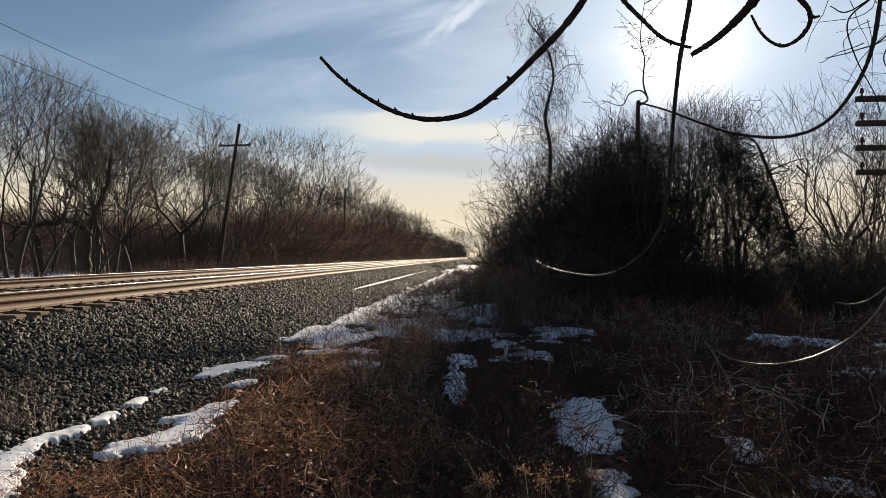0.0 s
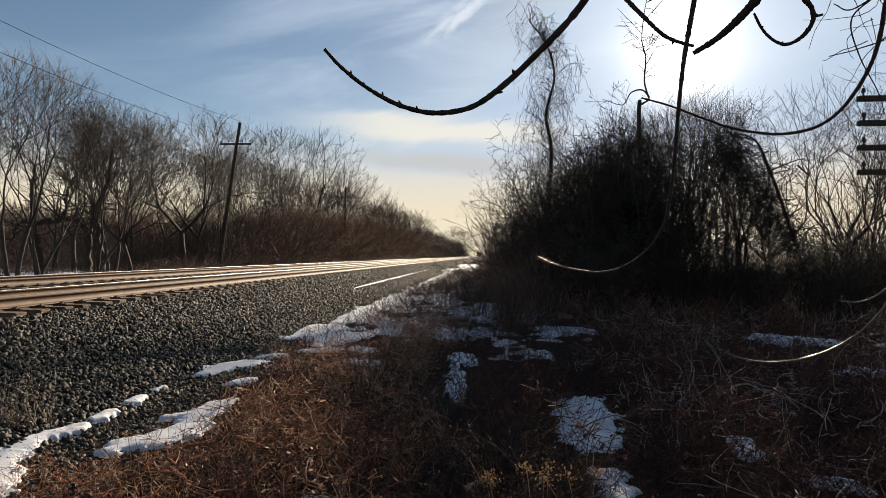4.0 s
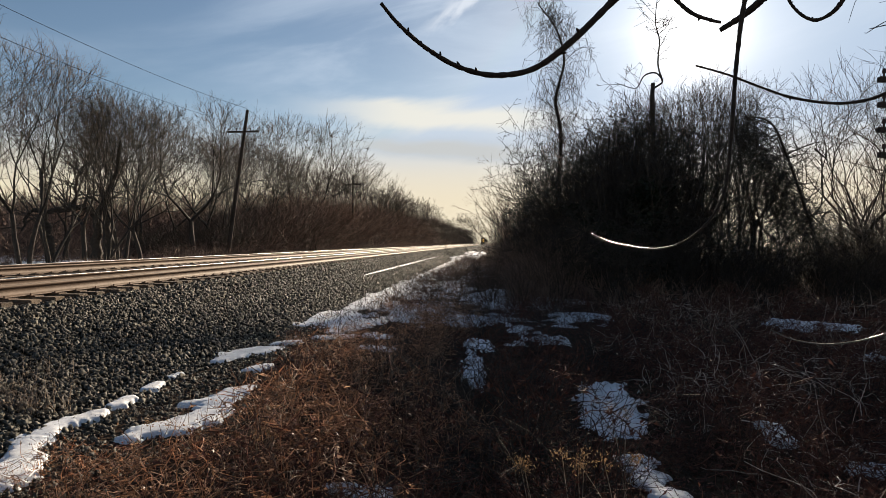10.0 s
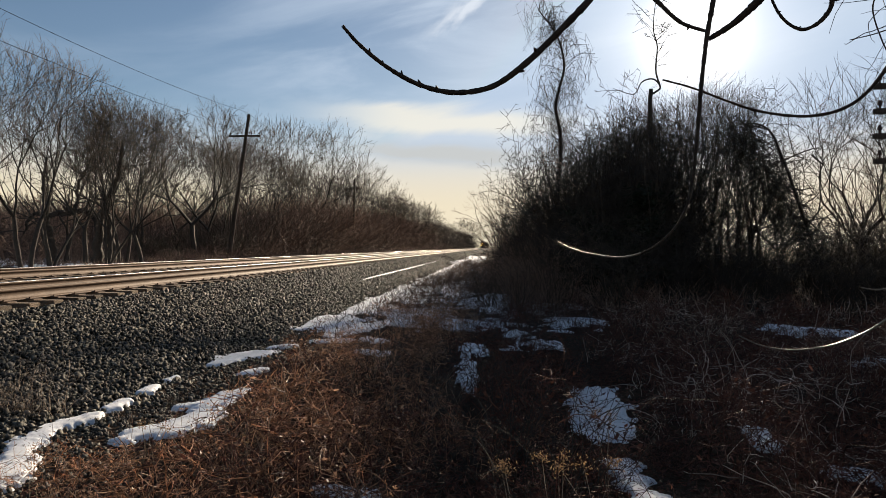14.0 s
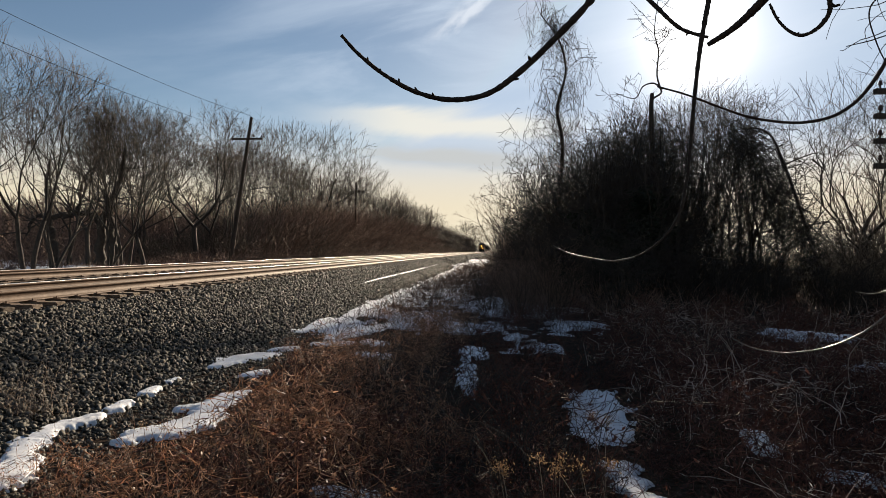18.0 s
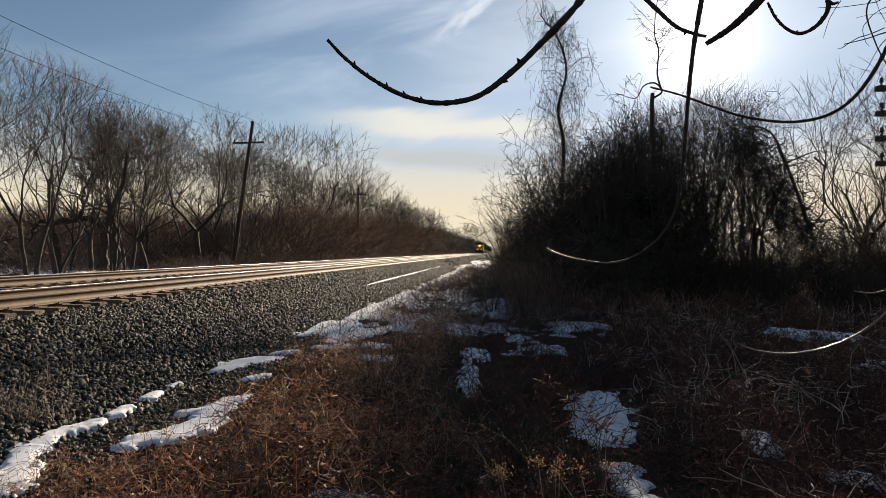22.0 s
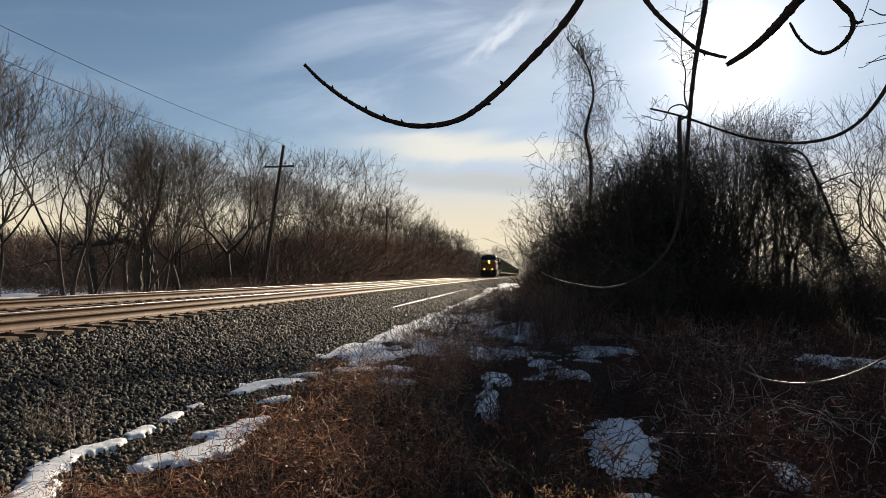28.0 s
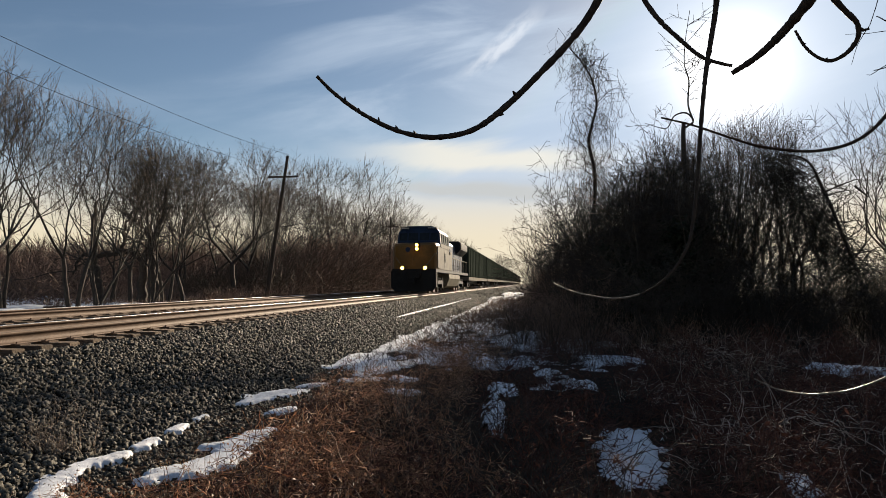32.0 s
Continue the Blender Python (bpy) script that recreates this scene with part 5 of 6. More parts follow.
def wire(a, b, sag, label):
    a, b = np.array(a), np.array(b)
    t = np.linspace(0, 1, 24)[:, None]
    pts = a + (b - a) * t
    pts[:, 2] -= sag * 4 * (t[:, 0] * (1 - t[:, 0]))
    tagged(new("overhead_wire", tubes("overhead_wire", [(pts, np.full(24, 0.011))], M_WIRE, sides=5)), label, "wire", "overhead wires")


wire((-17.2, 41, 10.9), (-18.0, 3, 11.0), 0.85, "thin overhead wire from the pole top")
wire((-17.5, 41, 9.7), (-18.2, 3, 10.0), 0.8, "thin overhead wire from the crossarm")
wire((-17.2, 41, 10.9), (-18.4, 78, 10.7), 0.6, "thin overhead wire between two poles")


# ---------------------------------------------------------------- overhanging branches
OVER_AT = np.array((3.4, 0.6, 0.0))


def overhanging_tree():
    """The tree beside the viewer whose limbs hang into view."""
    t = thing("overhanging_tree", "bare tree whose thin limbs hang down close overhead", "tree", tuple(OVER_AT))
    part("trunk", tubes("trunk", [(catmull([(0, 0, -0.2), (0.05, 0, 1.5), (-0.1, 0.1, 3.2), (0.0, 0.2, 5.2)], 6), np.linspace(0.17, 0.10, 19))], M_NEARBARK, sides=10), t)
    return t


def branch(points, r0, r1, label, spurs=0, seed=0, pale=None, taper=1.0):
    """A limb of the overhanging tree: from the trunk to the first point, then along the points."""
    pts = catmull(points, 12) - OVER_AT
    first = np.array(points[0]) - OVER_AT
    root = np.array((-0.05, 0.12, 3.6 + 0.15 * seed))
    away = unit(pts[0] - pts[3])
    lead = catmull([root, root * 0.5 + first * 0.5 + np.array((0, 0, 0.5)), first + away * 0.25, first], 8)[:-1]
    n = len(pts)
    rng = np.random.default_rng(seed)
    rad = (r1 + (r0 - r1) * np.linspace(1, 0, n) ** taper) * (1 + 0.08 * rng.normal(0, 1, n))
    line, rr = np.vstack((lead, pts)), np.concatenate((np.linspace(max(0.03, r0 * 1.8), rad[0], len(lead)), rad))
    cut = len(line) if pale is None else len(lead) + int(pale * n)
    stem = part("branch", tubes("branch", [(line[:cut], rr[:cut])], M_NEARBARK, sides=10), overhang, label)
    # the thin end's sunlit rim is put in as a paler colour
    if pale is not None:
        part("pale_end", tubes("pale_end", [(line[cut - 1:], rr[cut - 1:])], M_SUNRIMBARK, sides=8), stem, "smooth pale thin end of the branch, sunlit rim in its colour")
    for s in range(spurs):
        i = min(int(n * (0.35 + 0.65 * (s + 0.5) / spurs)), n - 2)
        d = unit(rng.normal(0, 1, 3) + np.array((0, 0, 0.8)))
        p = pts[i]
        part("bud", tubes("bud", [(np.array((p, p + d * rad[i] * 1.5, p + d * rad[i] * 2.5)), np.array((rad[i] * 0.6, rad[i] * 0.55, rad[i] * 0.2)))], M_NEARBARK, sides=6), stem)
    return stem


overhang = overhanging_tree()
branch([(0.327, 1.654, 2.462), (0.256, 1.658, 2.332), (0.202, 1.652, 2.256), (0.127, 1.645, 2.176), (0.037, 1.634, 2.088), (-0.051, 1.618, 2.023), (-0.144, 1.577, 1.998),
        (-0.225, 1.535, 2.007), (-0.294, 1.484, 2.035), (-0.348, 1.431, 2.071), (-0.38, 1.391, 2.103)], 0.0108, 0.0036,
       "dark upcurved bare branch tip with buds, hanging close overhead", 12, 1)
branch([(0.779, 2.381, 2.81), (0.761, 2.391, 2.622), (0.73, 2.367, 2.475), (0.708, 2.358, 2.356), (0.683, 2.336, 2.182), (0.657, 2.292, 2.008), (0.628, 2.246, 1.861), (0.598, 2.209, 1.759),
        (0.543, 2.174, 1.676), (0.459, 2.142, 1.61), (0.361, 2.12, 1.584), (0.266, 2.114, 1.595), (0.203, 2.101, 1.612), (0.156, 2.106, 1.635)], 0.0108, 0.0013,
       "long drooping bare branch that hooks back at its thin end", 5, 2, pale=0.72, taper=1.3)
branch([(1.468, 2.372, 2.78), (1.449, 2.398, 2.604), (1.429, 2.4, 2.468), (1.4, 2.403, 2.359), (1.353, 2.41, 2.262), (1.29, 2.418, 2.176), (1.216, 2.421, 2.123), (1.129, 2.423, 2.099),
        (1.035, 2.421, 2.097), (0.904, 2.405, 2.115), (0.794, 2.384, 2.147), (0.663, 2.361, 2.192), (0.549, 2.331, 2.217)], 0.0090, 0.0032,
       "sweeping bare branch that sags in a wide arc", 4, 3)
branch([(0.991, 6.197, 4.778), (1.281, 6.209, 4.262), (1.510, 6.115, 3.936), (1.696, 6.127, 3.768), (1.867, 6.106, 3.686), (1.952, 6.087, 3.655)], 0.0259, 0.0137,
       "short bare branch reaching down before the sun", 3, 4)
branch([(2.733, 5.663, 4.369), (2.476, 5.927, 4.033), (2.334, 6.048, 3.870), (2.179, 6.152, 3.737), (1.996, 6.246, 3.634)], 0.0504, 0.0252, "thick bare branch end before the sun", 0, 5)
hook = branch([(2.786, 6.040, 4.265), (2.927, 6.046, 4.088), (3.023, 6.050, 3.966), (3.040, 6.087, 3.844), (2.978, 6.155, 3.739), (2.871, 6.221, 3.694), (2.763, 6.252, 3.747),
               (2.658, 6.257, 3.861), (2.571, 6.236, 4.012)], 0.0262, 0.0116, "bare branch curled into a hook", 3, 6)
part("side_spur", tubes("side_spur", [(np.array([(3.017, 6.061, 3.941), (3.073, 6.050, 3.898), (3.112, 6.028, 3.904)]) - OVER_AT, np.array((0.017, 0.015, 0.011)))], M_NEARBARK, sides=7), hook)
branch([(1.643, 2.396, 1.806), (1.541, 2.409, 1.619), (1.459, 2.396, 1.495), (1.415, 2.416, 1.415), (1.349, 2.444, 1.335), (1.274, 2.477, 1.278), (1.187, 2.513, 1.238), (1.087, 2.555, 1.219),
        (0.994, 2.595, 1.229), (0.923, 2.626, 1.262)], 0.0055, 0.002, "thin pale sunlit-coloured drooping twig with an upturned end", 4, 7, pale=0.0)
branch([(2.041, 2.976, 1.74), (1.892, 2.955, 1.586), (1.825, 2.994, 1.507), (1.763, 3.028, 1.444), (1.704, 3.06, 1.421), (1.647, 3.091, 1.428)], 0.006, 0.0025,
       "thin pale sunlit-coloured drooping twig", 2, 8, pale=0.0)
tangle = np.random.default_rng(88)
for k in range(18):
    p = np.array((2.35 + 0.85 * tangle.random(), 4.3 + 0.3 * tangle.random(), 3.1 + 0.75 * tangle.random()))
    d, curl = unit(tangle.normal(0, 1, 3) * np.array((0.7, 0.3, 0.4)) + np.array((0, 0, -0.7))), tangle.normal(0, 0.26, 3)
    pts = [p]
    for i in range(8):
        d = unit(d + curl + tangle.normal(0, 0.12, 3))
        pts.append(pts[-1] + d * (0.05 + 0.04 * tangle.random()))
    part("fine_twig", tubes("fine_twig", [(np.array(pts) - OVER_AT, np.linspace(0.0036, 0.0016, 9))], M_NEARBARK, sides=4), overhang, "fine curling bare twig")
for k, pts in enumerate(([(2.75, 4.3, 3.75), (2.66, 4.3, 3.5), (2.72, 4.3, 3.2), (2.62, 4.3, 2.95), (2.78, 4.3, 2.75)], [(2.9, 4.4, 3.7), (2.62, 4.4, 3.42), (2.45, 4.4, 3.25), (2.5, 4.4, 3.0), (2.62, 4.4, 2.75), (2.66, 4.4, 2.6)],
                         [(2.55, 4.3, 3.7), (2.6, 4.3, 3.4), (2.8, 4.3, 3.25), (2.98, 4.3, 3.35)], [(2.66, 4.3, 3.45), (2.4, 4.3, 3.28), (2.28, 4.3, 3.32)], [(2.85, 4.4, 3.5), (2.7, 4.4, 3.15), (2.5, 4.4, 3.05), (2.3, 4.4, 3.0)],
                         [(3.1, 4.5, 3.7), (2.95, 4.5, 3.3), (2.85, 4.5, 3.0), (2.9, 4.5, 2.7)])):
    line = catmull(pts, 8) - OVER_AT
    part("fine_twig", tubes("fine_twig", [(line, np.linspace(0.007, 0.003, len(line)))], M_NEARBARK, sides=5), overhang, "fine drooping bare twig")


# ---------------------------------------------------------------- train
def wheelset(parent, y, r=0.51, name="wheelset"):
    ax = part(name, (cylinder((-0.95, 0, 0), (0.95, 0, 0), 0.09, sides=10), M_BLACK), parent, at=pose(0, y, r))
    for side in (-1, 1):
        bm = cylinder((side * 0.68, 0, 0), (side * 0.82, 0, 0), r, sides=24)
        me = bpy.data.meshes.new("t")
        rim = cylinder((side * 0.66, 0, 0), (side * 0.69, 0, 0), r + 0.025, sides=24)
        rim.to_mesh(me)
        rim.free()
        bm.from_mesh(me)
        bpy.data.meshes.remove(me)
        part("wheel", (bm, M_RUST), ax, "worn steel wheel")
    return ax


def truck_frame(parent, y0, y1, name="truck_frame"):
    specs = []
    for side in (-1, 1):
        x = side * 1.08
        specs += [(x - 0.09, x + 0.09, y0, y1, 0.62, 0.92), (x - 0.11, x + 0.11, y0 + 0.2, y0 + 0.7, 0.36, 0.7), (x - 0.11, x + 0.11, y1 - 0.7, y1 - 0.2, 0.36, 0.7)]
        for k in range(5):
            yy = y0 + 0.5 + k * (y1 - y0 - 1.0) / 4
            specs.append((x - 0.10, x + 0.12, yy - 0.10, yy + 0.10, 0.85, 1.12))
    specs.append((-1.0, 1.0, (y0 + y1) / 2 - 0.3, (y0 + y1) / 2 + 0.3, 0.7, 1.1))
    return part(name, (boxes(specs, bevel=0.02), M_BLACK), parent, "grimy cast truck frame")


def locomotive():
    loco = thing("locomotive", "diesel locomotive with yellow nose, dark blue cab and lit headlights", "locomotive", (NEAR_X, 0, NEAR_HEAD))
    loco.scale = (1.07, 1.04, 1.06)
    wheels = []
    part("underframe", (boxes([(-1.50, 1.50, 0.75, 22.0, 1.42, 1.66), (-0.5, 0.5, 0.3, 22.2, 1.05, 1.42)], bevel=0.02), M_BLACK), loco, "black underframe")
    part("pilot", (prism([(-1.52, 1.50), (-1.52, 0.42), (-1.25, 0.14), (1.25, 0.14), (1.52, 0.42), (1.52, 1.50)], 0.55, 0.75), M_BLACK), loco, "black snow-plough pilot")
    part("coupler", (boxes([(-0.14, 0.14, 0.0, 0.6, 0.72, 1.0), (-0.2, 0.2, -0.05, 0.2, 0.68, 1.04)], bevel=0.03), M_BLACK), loco)
    for side in (-1, 1):
        part("step", (boxes([(side * 1.50 - 0.22, side * 1.50 + 0.02, 0.8, 1.35, z, z + 0.04) for z in (0.45, 0.8, 1.15)] +
                            [(side * 1.50 - 0.02, side * 1.50 + 0.02, 0.78, 0.84, 0.4, 1.45), (side * 1.50 - 0.02, side * 1.50 + 0.02, 1.31, 1.37, 0.4, 1.45)]), M_GREYSUNLIT), loco, "pale boarding steps")
    # wide nose with rounded front corners and a sloping top
    bm = bmesh.new()
    rows = [(1.02, 1.10, 1.66, 3.10, 0.10), (1.10, 1.30, 1.66, 3.28, 0.16), (1.30, 1.46, 1.66, 3.42, 0.20), (2.75, 1.51, 1.66, 3.56, 0.22)]
    rings = []
    for y, w, z0, z1, c in rows:
        rings.append([bm.verts.new(p) for p in ((-w, y, z0), (w, y, z0), (w, y, z1 - c), (w - c * 0.3, y, z1 - c * 0.3), (w - c, y, z1), (-w + c, y, z1), (-w + c * 0.3, y, z1 - c * 0.3), (-w, y, z1 - c))])
    for a, b in zip(rings, rings[1:]):
        for i in range(8):
            bm.faces.new((a[i], a[(i + 1) % 8], b[(i + 1) % 8], b[i]))
    bm.faces.new(rings[0])
    bm.faces.new(rings[-1][::-1])
    bmesh.ops.recalc_face_normals(bm, faces=bm.faces[:])
    nose = part("nose", (bm, M_YELLOW), loco, "grimy yellow short hood nose")
    # pale panels over the yellow nose: the sunlight on its sides, in colour
    for side in (-1, 1):
        part("nose_side", (box(side * 1.515 - 0.02, side * 1.515 + 0.02, 1.45, 2.76, 1.70, 3.2, bevel=0.01), M_GREYSUNLIT), nose, "faded yellow nose side, sunlight put into its pale grey")
    part("nose_door", (box(-0.72, -0.12, 0.99, 1.05, 1.75, 2.8, bevel=0.01), M_YELLOW), nose)
    part("emblem_plate", (cylinder((-0.45, 0.97, 2.98), (-0.45, 1.06, 2.98), 0.17, sides=16), M_BLUE), nose, "round dark emblem")
    part("headlight_housing", (box(-0.02, 0.34, 0.98, 1.3, 2.86, 3.45, bevel=0.03), M_BLACK), nose)
    for z in (3.02, 3.28):
        part("headlight", (cylinder((0.16, 0.93, z), (0.16, 1.0, z), 0.105, sides=16), M_HEADLIGHT), nose, "lit warm headlight")
    for x in (-0.775, 0.775):
        d = part("ditch_light", (cylinder((x, 0.68, 1.72), (x, 0.9, 1.72), 0.13, sides=16), M_BLACK), loco)
        part("lens", (cylinder((x, 0.65, 1.72), (x, 0.685, 1.72), 0.115, sides=16), M_HEADLIGHT), d, "lit warm ditch light")
    # cab, its windshield band raked back
    def raked(bm):
        for v in bm.verts:
            if v.co.y < 3.0:
                v.co.y += max(0.0, v.co.z - 3.5) * 0.30
        return bm
    prof = [(1.52, 3.55), (1.46, 4.25), (1.28, 4.52), (0.9, 4.68), (-0.9, 4.68), (-1.28, 4.52), (-1.46, 4.25), (-1.52, 3.55)]
    # the cab side's pale colour carries the sunlight that falls on it
    part("cab_lower", (prism([(-1.52, 1.66), (1.52, 1.66), (1.52, 3.35), (-1.52, 3.35)], 2.76, 7.3), M_GREYSUNLIT), loco, "grey-yellow cab side, sunlight put into its pale colour")
    cab = part("cab_upper", (raked(prism([(-1.52, 3.35), (1.52, 3.35)] + prof, 2.60, 7.3)), M_BLUE), loco, "dark blue cab top")
    part("cab_roof", (raked(prism([(-1.30, 4.52), (-0.92, 4.69), (0.92, 4.69), (1.30, 4.52), (1.15, 4.62), (0.85, 4.75), (-0.85, 4.75), (-1.15, 4.62)], 2.5, 7.4)), M_BLUE), cab)
    for x0, x1 in ((-1.36, -0.82), (-0.74, -0.06), (0.06, 0.74), (0.82, 1.36)):
        part("windshield", (raked(box(x0, x1, 2.575, 2.605, 3.72, 4.25, bevel=0.008)), M_GLASS), cab, "dark windshield pane")
    for side in (-1, 1):
        for y0 in (3.25, 4.3, 5.35, 6.4):
            w = part("side_window", (box(side * 1.525 - 0.012, side * 1.525 + 0.012, y0, y0 + 0.72, 3.5, 4.2, bevel=0.008), M_GLASS), cab, "dark cab side window")
        part("cab_door", (box(side * 1.525 - 0.015, side * 1.525 + 0.015, 4.5, 5.15, 1.8, 3.0, bevel=0.01), M_GREYSUNLIT), loco)
        part("door_window", (box(side * 1.545 - 0.01, side * 1.545 + 0.01, 4.62, 5.02, 2.2, 2.85), M_GLASS), loco)
        part("side_wall", (box(side * 1.535 - 0.012, side * 1.535 + 0.012, 2.8, 7.25, 3.2, 3.48), M_GREYSUNLIT), cab, "pale band below the side windows")
        part("number_board", (box(side * 0.95 - 0.32, side * 0.95 + 0.32, 2.55, 2.60, 4.50, 4.64, bevel=0.01), M_BLACK), cab)
        for k in range(4):
            x = side * 0.95 - 0.21 + 0.14 * k
            part("number_bar", (box(x - 0.04, x + 0.04, 2.535, 2.552, 4.53, 4.61), M_WHITE), cab, "pale marking bar")
    # long hood
    hood = part("long_hood", (prism([(-0.98, 1.66), (0.98, 1.66), (0.98, 3.9), (0.8, 4.15), (-0.8, 4.15), (-0.98, 3.9)], 7.3, 21.4), M_BLUE), loco, "dark blue engine hood")
    for k in range(14):
        y = 7.9 + k * 0.92
        for side in (-1, 1):
            part("hood_door", (box(side * 0.99 - 0.02, side * 0.99 + 0.02, y, y + 0.8, 1.95, 3.6, bevel=0.01), M_BLUE), hood)
    part("equipment_cabinet", (box(-1.5, 1.5, 7.35, 9.3, 1.66, 2.9, bevel=0.03), M_GREYSUNLIT), loco, "pale walkway equipment cabinet")
    part("inverter_cabinet", (box(-1.35, 1.35, 9.4, 10.6, 1.66, 3.2, bevel=0.03), M_GREYSUNLIT), loco)
    rad = part("radiator_wing", (prism([(-1.05, 3.3), (-1.52, 3.75), (-1.52, 4.32), (-1.3, 4.48), (1.3, 4.48), (1.52, 4.32), (1.52, 3.75), (1.05, 3.3)], 15.6, 21.2), M_BLACK), loco, "flared radiator section")
    for side in (-1, 1):
        part("radiator_grille", (box(side * 1.53 - 0.012, side * 1.53 + 0.012, 15.8, 21.0, 3.85, 4.25), M_BLACK), rad)
    part("exhaust_stack", (box(-0.4, 0.4, 11.0, 12.2, 4.15, 4.45, bevel=0.03), M_BLACK), loco)
    part("horn", (boxes([(-0.35, 0.35, 8.2, 8.4, 4.15, 4.3), (-0.3, -0.2, 7.8, 8.4, 4.28, 4.38), (0.2, 0.3, 7.8, 8.4, 4.28, 4.38)]), M_BLACK), loco)
    part("fuel_tank", (prism([(-1.45, 1.40), (-1.50, 1.05), (-1.25, 0.45), (-0.9, 0.30), (0.9, 0.30), (1.25, 0.45), (1.50, 1.05), (1.45, 1.40)], 7.6, 14.8), M_CARLOW), loco, "pale dusty fuel tank")
    # handrails
    for side in (-1, 1):
        posts = [0.95, 1.9, 2.6] + [7.6 + k * 1.5 for k in range(10)]
        for y in posts:
            part("handrail_post", (cylinder((side * 1.46, y, 1.66), (side * 1.46, y, 2.72), 0.022, sides=6), M_CARLOW), loco)
        part("handrail", (boxes([(side * 1.46 - 0.02, side * 1.46 + 0.02, 7.4, 21.4, 2.70, 2.74), (side * 1.46 - 0.02, side * 1.46 + 0.02, 0.9, 2.65, 2.70, 2.74)]), M_CARLOW), loco, "pale handrail")
        part("front_handrail", (cylinder((side * 1.46, 0.85, 2.72), (side * 0.7, 0.82, 1.7), 0.02, sides=6), M_CARLOW), loco)
    for y0 in (1.75, 15.6):
        truck_frame(loco, y0, y0 + 4.7)
        for k in range(3):
            wheels.append(wheelset(loco, y0 + 0.45 + k * 1.9))
    return loco, wheels


def rail_car():
    car = thing("covered_rail_car", "tall grey-green enclosed freight car with ribbed panels on the near track", "rail car", (NEAR_X, 0, NEAR_HEAD), "freight cars")
    n = 27.6
    part("body", (boxes([(-1.46, 1.46, 0.5, n, 1.25, 4.65)], bevel=0.03), M_CAR), car)
    part("roof", (prism([(-1.50, 4.60), (1.50, 4.60), (1.42, 4.82), (0.6, 4.95), (-0.6, 4.95), (-1.42, 4.82)], 0.4, n + 0.1), M_CAR), car)
    part("sill", (boxes([(-1.54, 1.54, 0.4, n + 0.1, 1.02, 1.42)], bevel=0.02), M_CARLOW), car, "pale lower sill")
    part("draft_sill", (boxes([(-0.3, 0.3, -0.1, n + 0.6, 0.70, 1.02)]), M_BLACK), car)
    me, rib = bpy.data.meshes.new("side_panel"), bpy.data.meshes.new("side_post")
    bm = box(-0.02, 0.02, 0.06, 2.0, 1.5, 4.5, bevel=0.012)
    bm.to_mesh(me)
    bm.free()
    me.materials.append(M_CAR)
    bm = box(-0.03, 0.03, -0.05, 0.05, 1.42, 4.6, bevel=0.012)
    bm.to_mesh(rib)
    bm.free()
    rib.materials.append(M_CAR)
    for side in (-1, 1):
        for k in range(13):
            part("side_panel", me, car, at=pose(side * 1.475, 0.62 + k * 2.07, 0))
        for k in range(14):
            part("side_post", rib, car, at=pose(side * 1.50, 0.6 + k * 2.07, 0))
    for y in (0.45, n + 0.03):
        part("end_door", (boxes([(-1.2, -0.02, y - 0.03, y + 0.03, 1.5, 4.7), (0.02, 1.2, y - 0.03, y + 0.03, 1.5, 4.7)], bevel=0.012), M_CAR), car)
    for y in (3.2, n - 2.7):
        truck_frame(car, y - 1.4, y + 1.4)
        for d in (-0.87, 0.87):
            wheelset(car, y + d, r=0.42)
    return car


LOCO, LOCO_WHEELS = locomotive()
CARS = [rail_car()]
for k in range(1, 11):
    CARS.append(copy_thing(CARS[0], pose(NEAR_X, 0, NEAR_HEAD)))


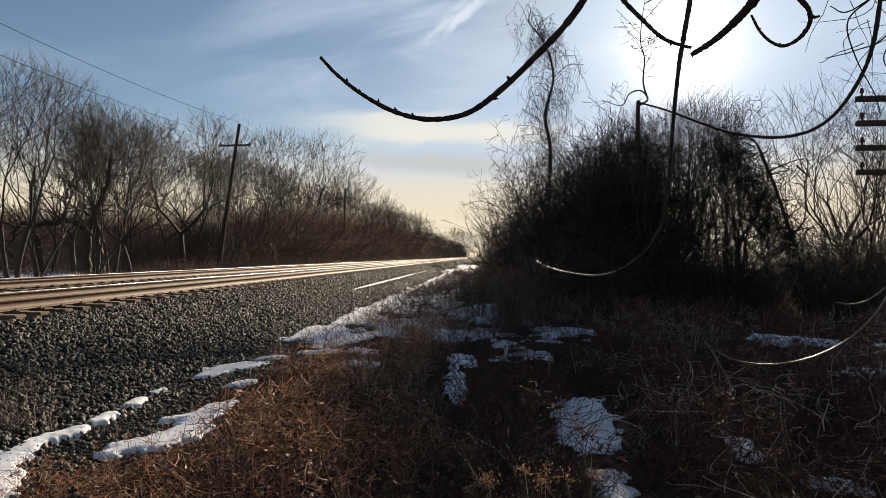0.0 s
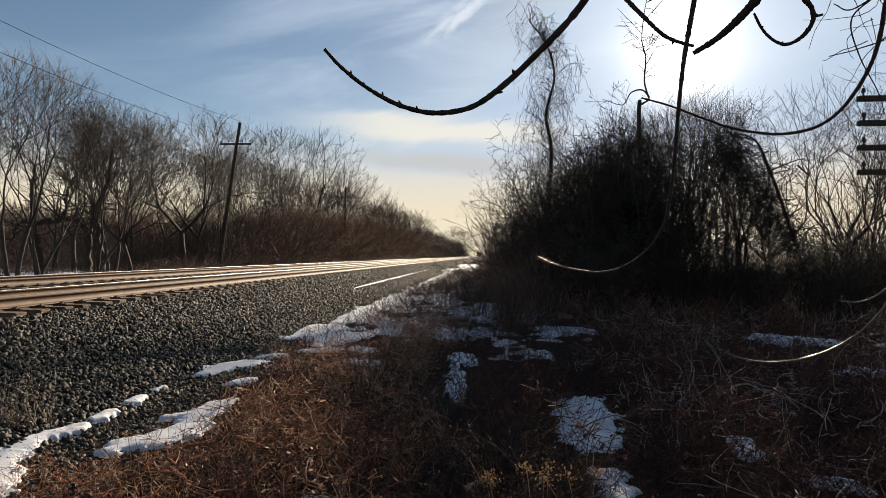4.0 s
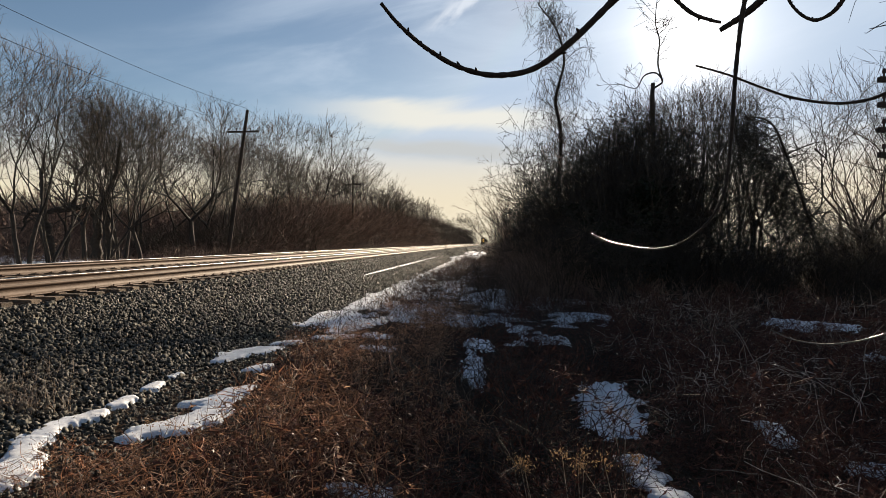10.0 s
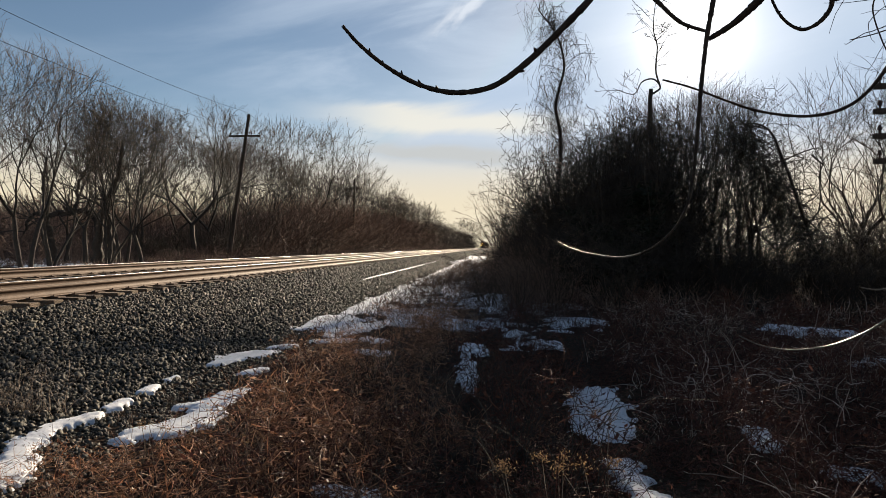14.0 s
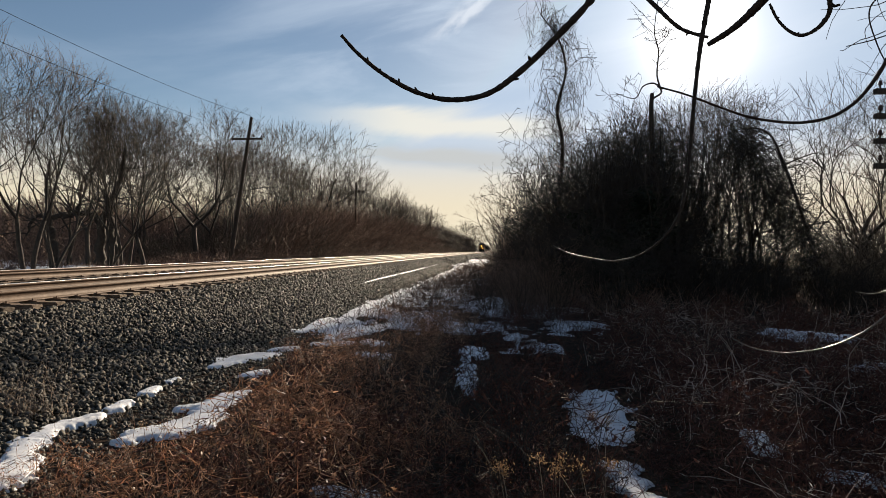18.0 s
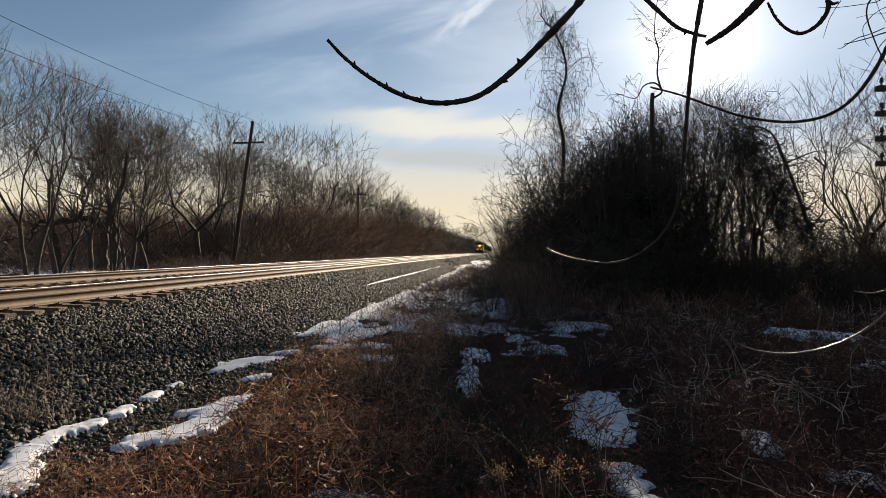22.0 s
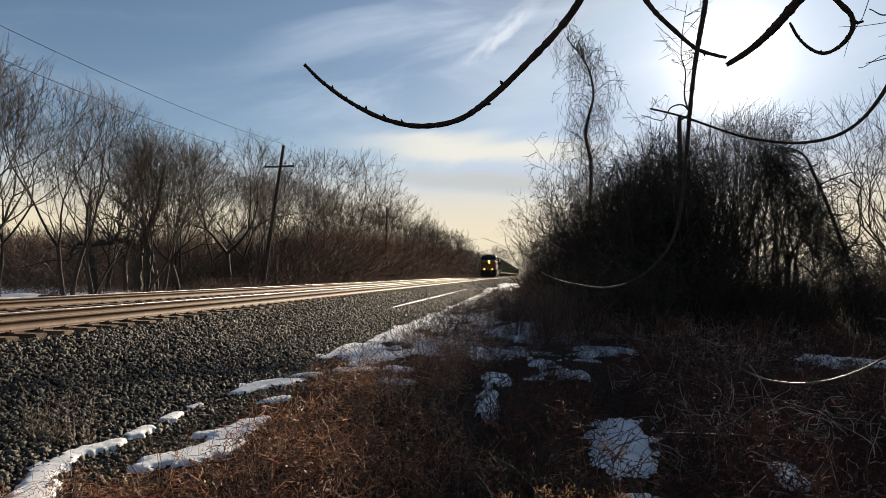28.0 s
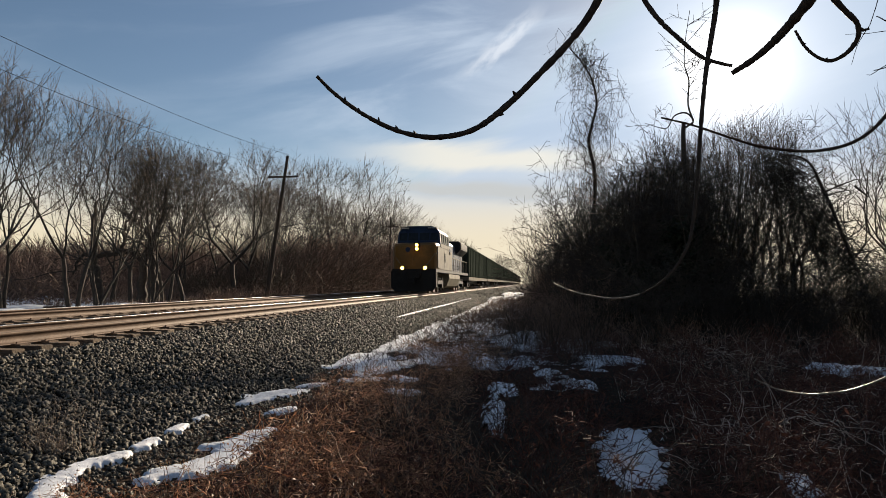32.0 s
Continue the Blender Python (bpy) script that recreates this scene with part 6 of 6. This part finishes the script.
# ---------------------------------------------------------------- ballast stones
def stones():
    rng = np.random.default_rng(9)
    cube = np.array([(a, b, c) for a in (-1, 1) for b in (-1, 1) for c in (-1, 1)]) * 0.62
    quad = np.array([(0, 1, 3, 2), (4, 6, 7, 5), (0, 4, 5, 1), (2, 3, 7, 6), (0, 2, 6, 4), (1, 5, 7, 3)])
    tri = np.concatenate((quad[:, (0, 1, 2)], quad[:, (0, 2, 3)]))

    def cloud(xs, ys, size, sink=0.3):
        n = len(xs)
        shape = cube[None] + rng.normal(0, 0.24, (n, 8, 3))
        q = np.linalg.qr(rng.normal(0, 1, (n, 3, 3)))[0]
        sc = size[:, None, None] * (0.35 + 0.95 * rng.random((n, 1, 3)))
        V = np.einsum("nij,nkj->nik", shape * sc, q)
        z = np.maximum(bed_height(xs), soil_height(xs, ys)) - 0.04 + size * sink + 0.045 * rng.random(n)
        V += np.stack((xs - SKEW * (ys - 30), ys, z), -1)[:, None, :]
        F = tri[None] + 8 * np.arange(n)[:, None, None]
        return V.reshape(-1, 3), F.reshape(-1, 3)
    # joined spread over the shoulder, coarser with distance
    n = 78000
    ys = 3.0 + 62 * rng.random(n) ** 2.0
    xs = rng.uniform(-7.1, -3.95, n)
    V, F = cloud(xs, ys, 0.017 + 0.019 * rng.random(n) + 0.0010 * (ys - 3))
    part("loose_stones", mesh_from("loose_stones", V, F, M_STONE), bed, kind="stuff")
    n = 9000
    ys = rng.uniform(45, 130, n)
    V, F = cloud(rng.uniform(-7.0, -3.9, n), ys, 0.05 + 0.03 * rng.random(n) + 0.0006 * (ys - 45))
    part("loose_stones", mesh_from("loose_stones", V, F, M_STONE), bed, kind="stuff")
    n = 6500
    ys = 3.0 + 12 * rng.random(n) ** 1.5
    xs = -3.9 + np.abs(rng.normal(0, 0.55, n))
    V, F = cloud(xs, ys, 0.014 + 0.016 * rng.random(n), 0.6)
    part("scattered_stones", mesh_from("scattered_stones", V, F, M_STONE), bed, kind="stuff")
    n = 7000
    ys = 4 + 40 * rng.random(n) ** 1.6
    xs = rng.uniform(-14.4, -6.9, n)
    V, F = cloud(xs, ys, 0.022 + 0.016 * rng.random(n))
    part("crib_stones", mesh_from("crib_stones", V, F, M_STONE), bed, kind="stuff")
    kinds = [mesh_from("stone", (cube + rng.normal(0, 0.24, (8, 3))) * (0.55 + 0.9 * rng.random((1, 3))), tri, M_STONE_ONE) for k in range(10)]
    for k in range(300):
        x, y = rng.uniform(-6.0, -4.0), rng.uniform(4.2, 8.0)
        s = 0.028 + 0.02 * rng.random()
        part("stone", kinds[k % 10], bed, at=pose(x, y, float(bed_height(np.float64(x))) + s * 0.35, *(rng.random(3) * 360)) @ Matrix.Scale(s, 4))


stones()


def motions():
    """The train runs along the near track at a steady pace."""
    front, speed = 42.5, 21.9                       # front coupler at the clip's end, metres a second
    times = list(range(0, 35, 2))

    def on_line(y):
        return pose(NEAR_X - SKEW * (y - 30), y, NEAR_HEAD, 0, 0, math.degrees(SKEW))
    walk(LOCO, [(t, on_line(front + speed * (32 - t))) for t in times])
    for k, car in enumerate(CARS):
        walk(car, [(t, on_line(front + 23.9 + 28.4 * k + speed * (32 - t))) for t in times])
    # wheels of the locomotive turn from the time they can be made out
    step = 1 / 30
    for w in LOCO_WHEELS:
        y = w.location.y
        rows = [(0, pose(0, y, 0.51))]
        for i in range(0, 186):
            t = 26.0 + i * step
            rows.append((t, pose(0, y, 0.51, math.degrees(i * step * speed / 0.51))))
        walk(w, rows)


motions()
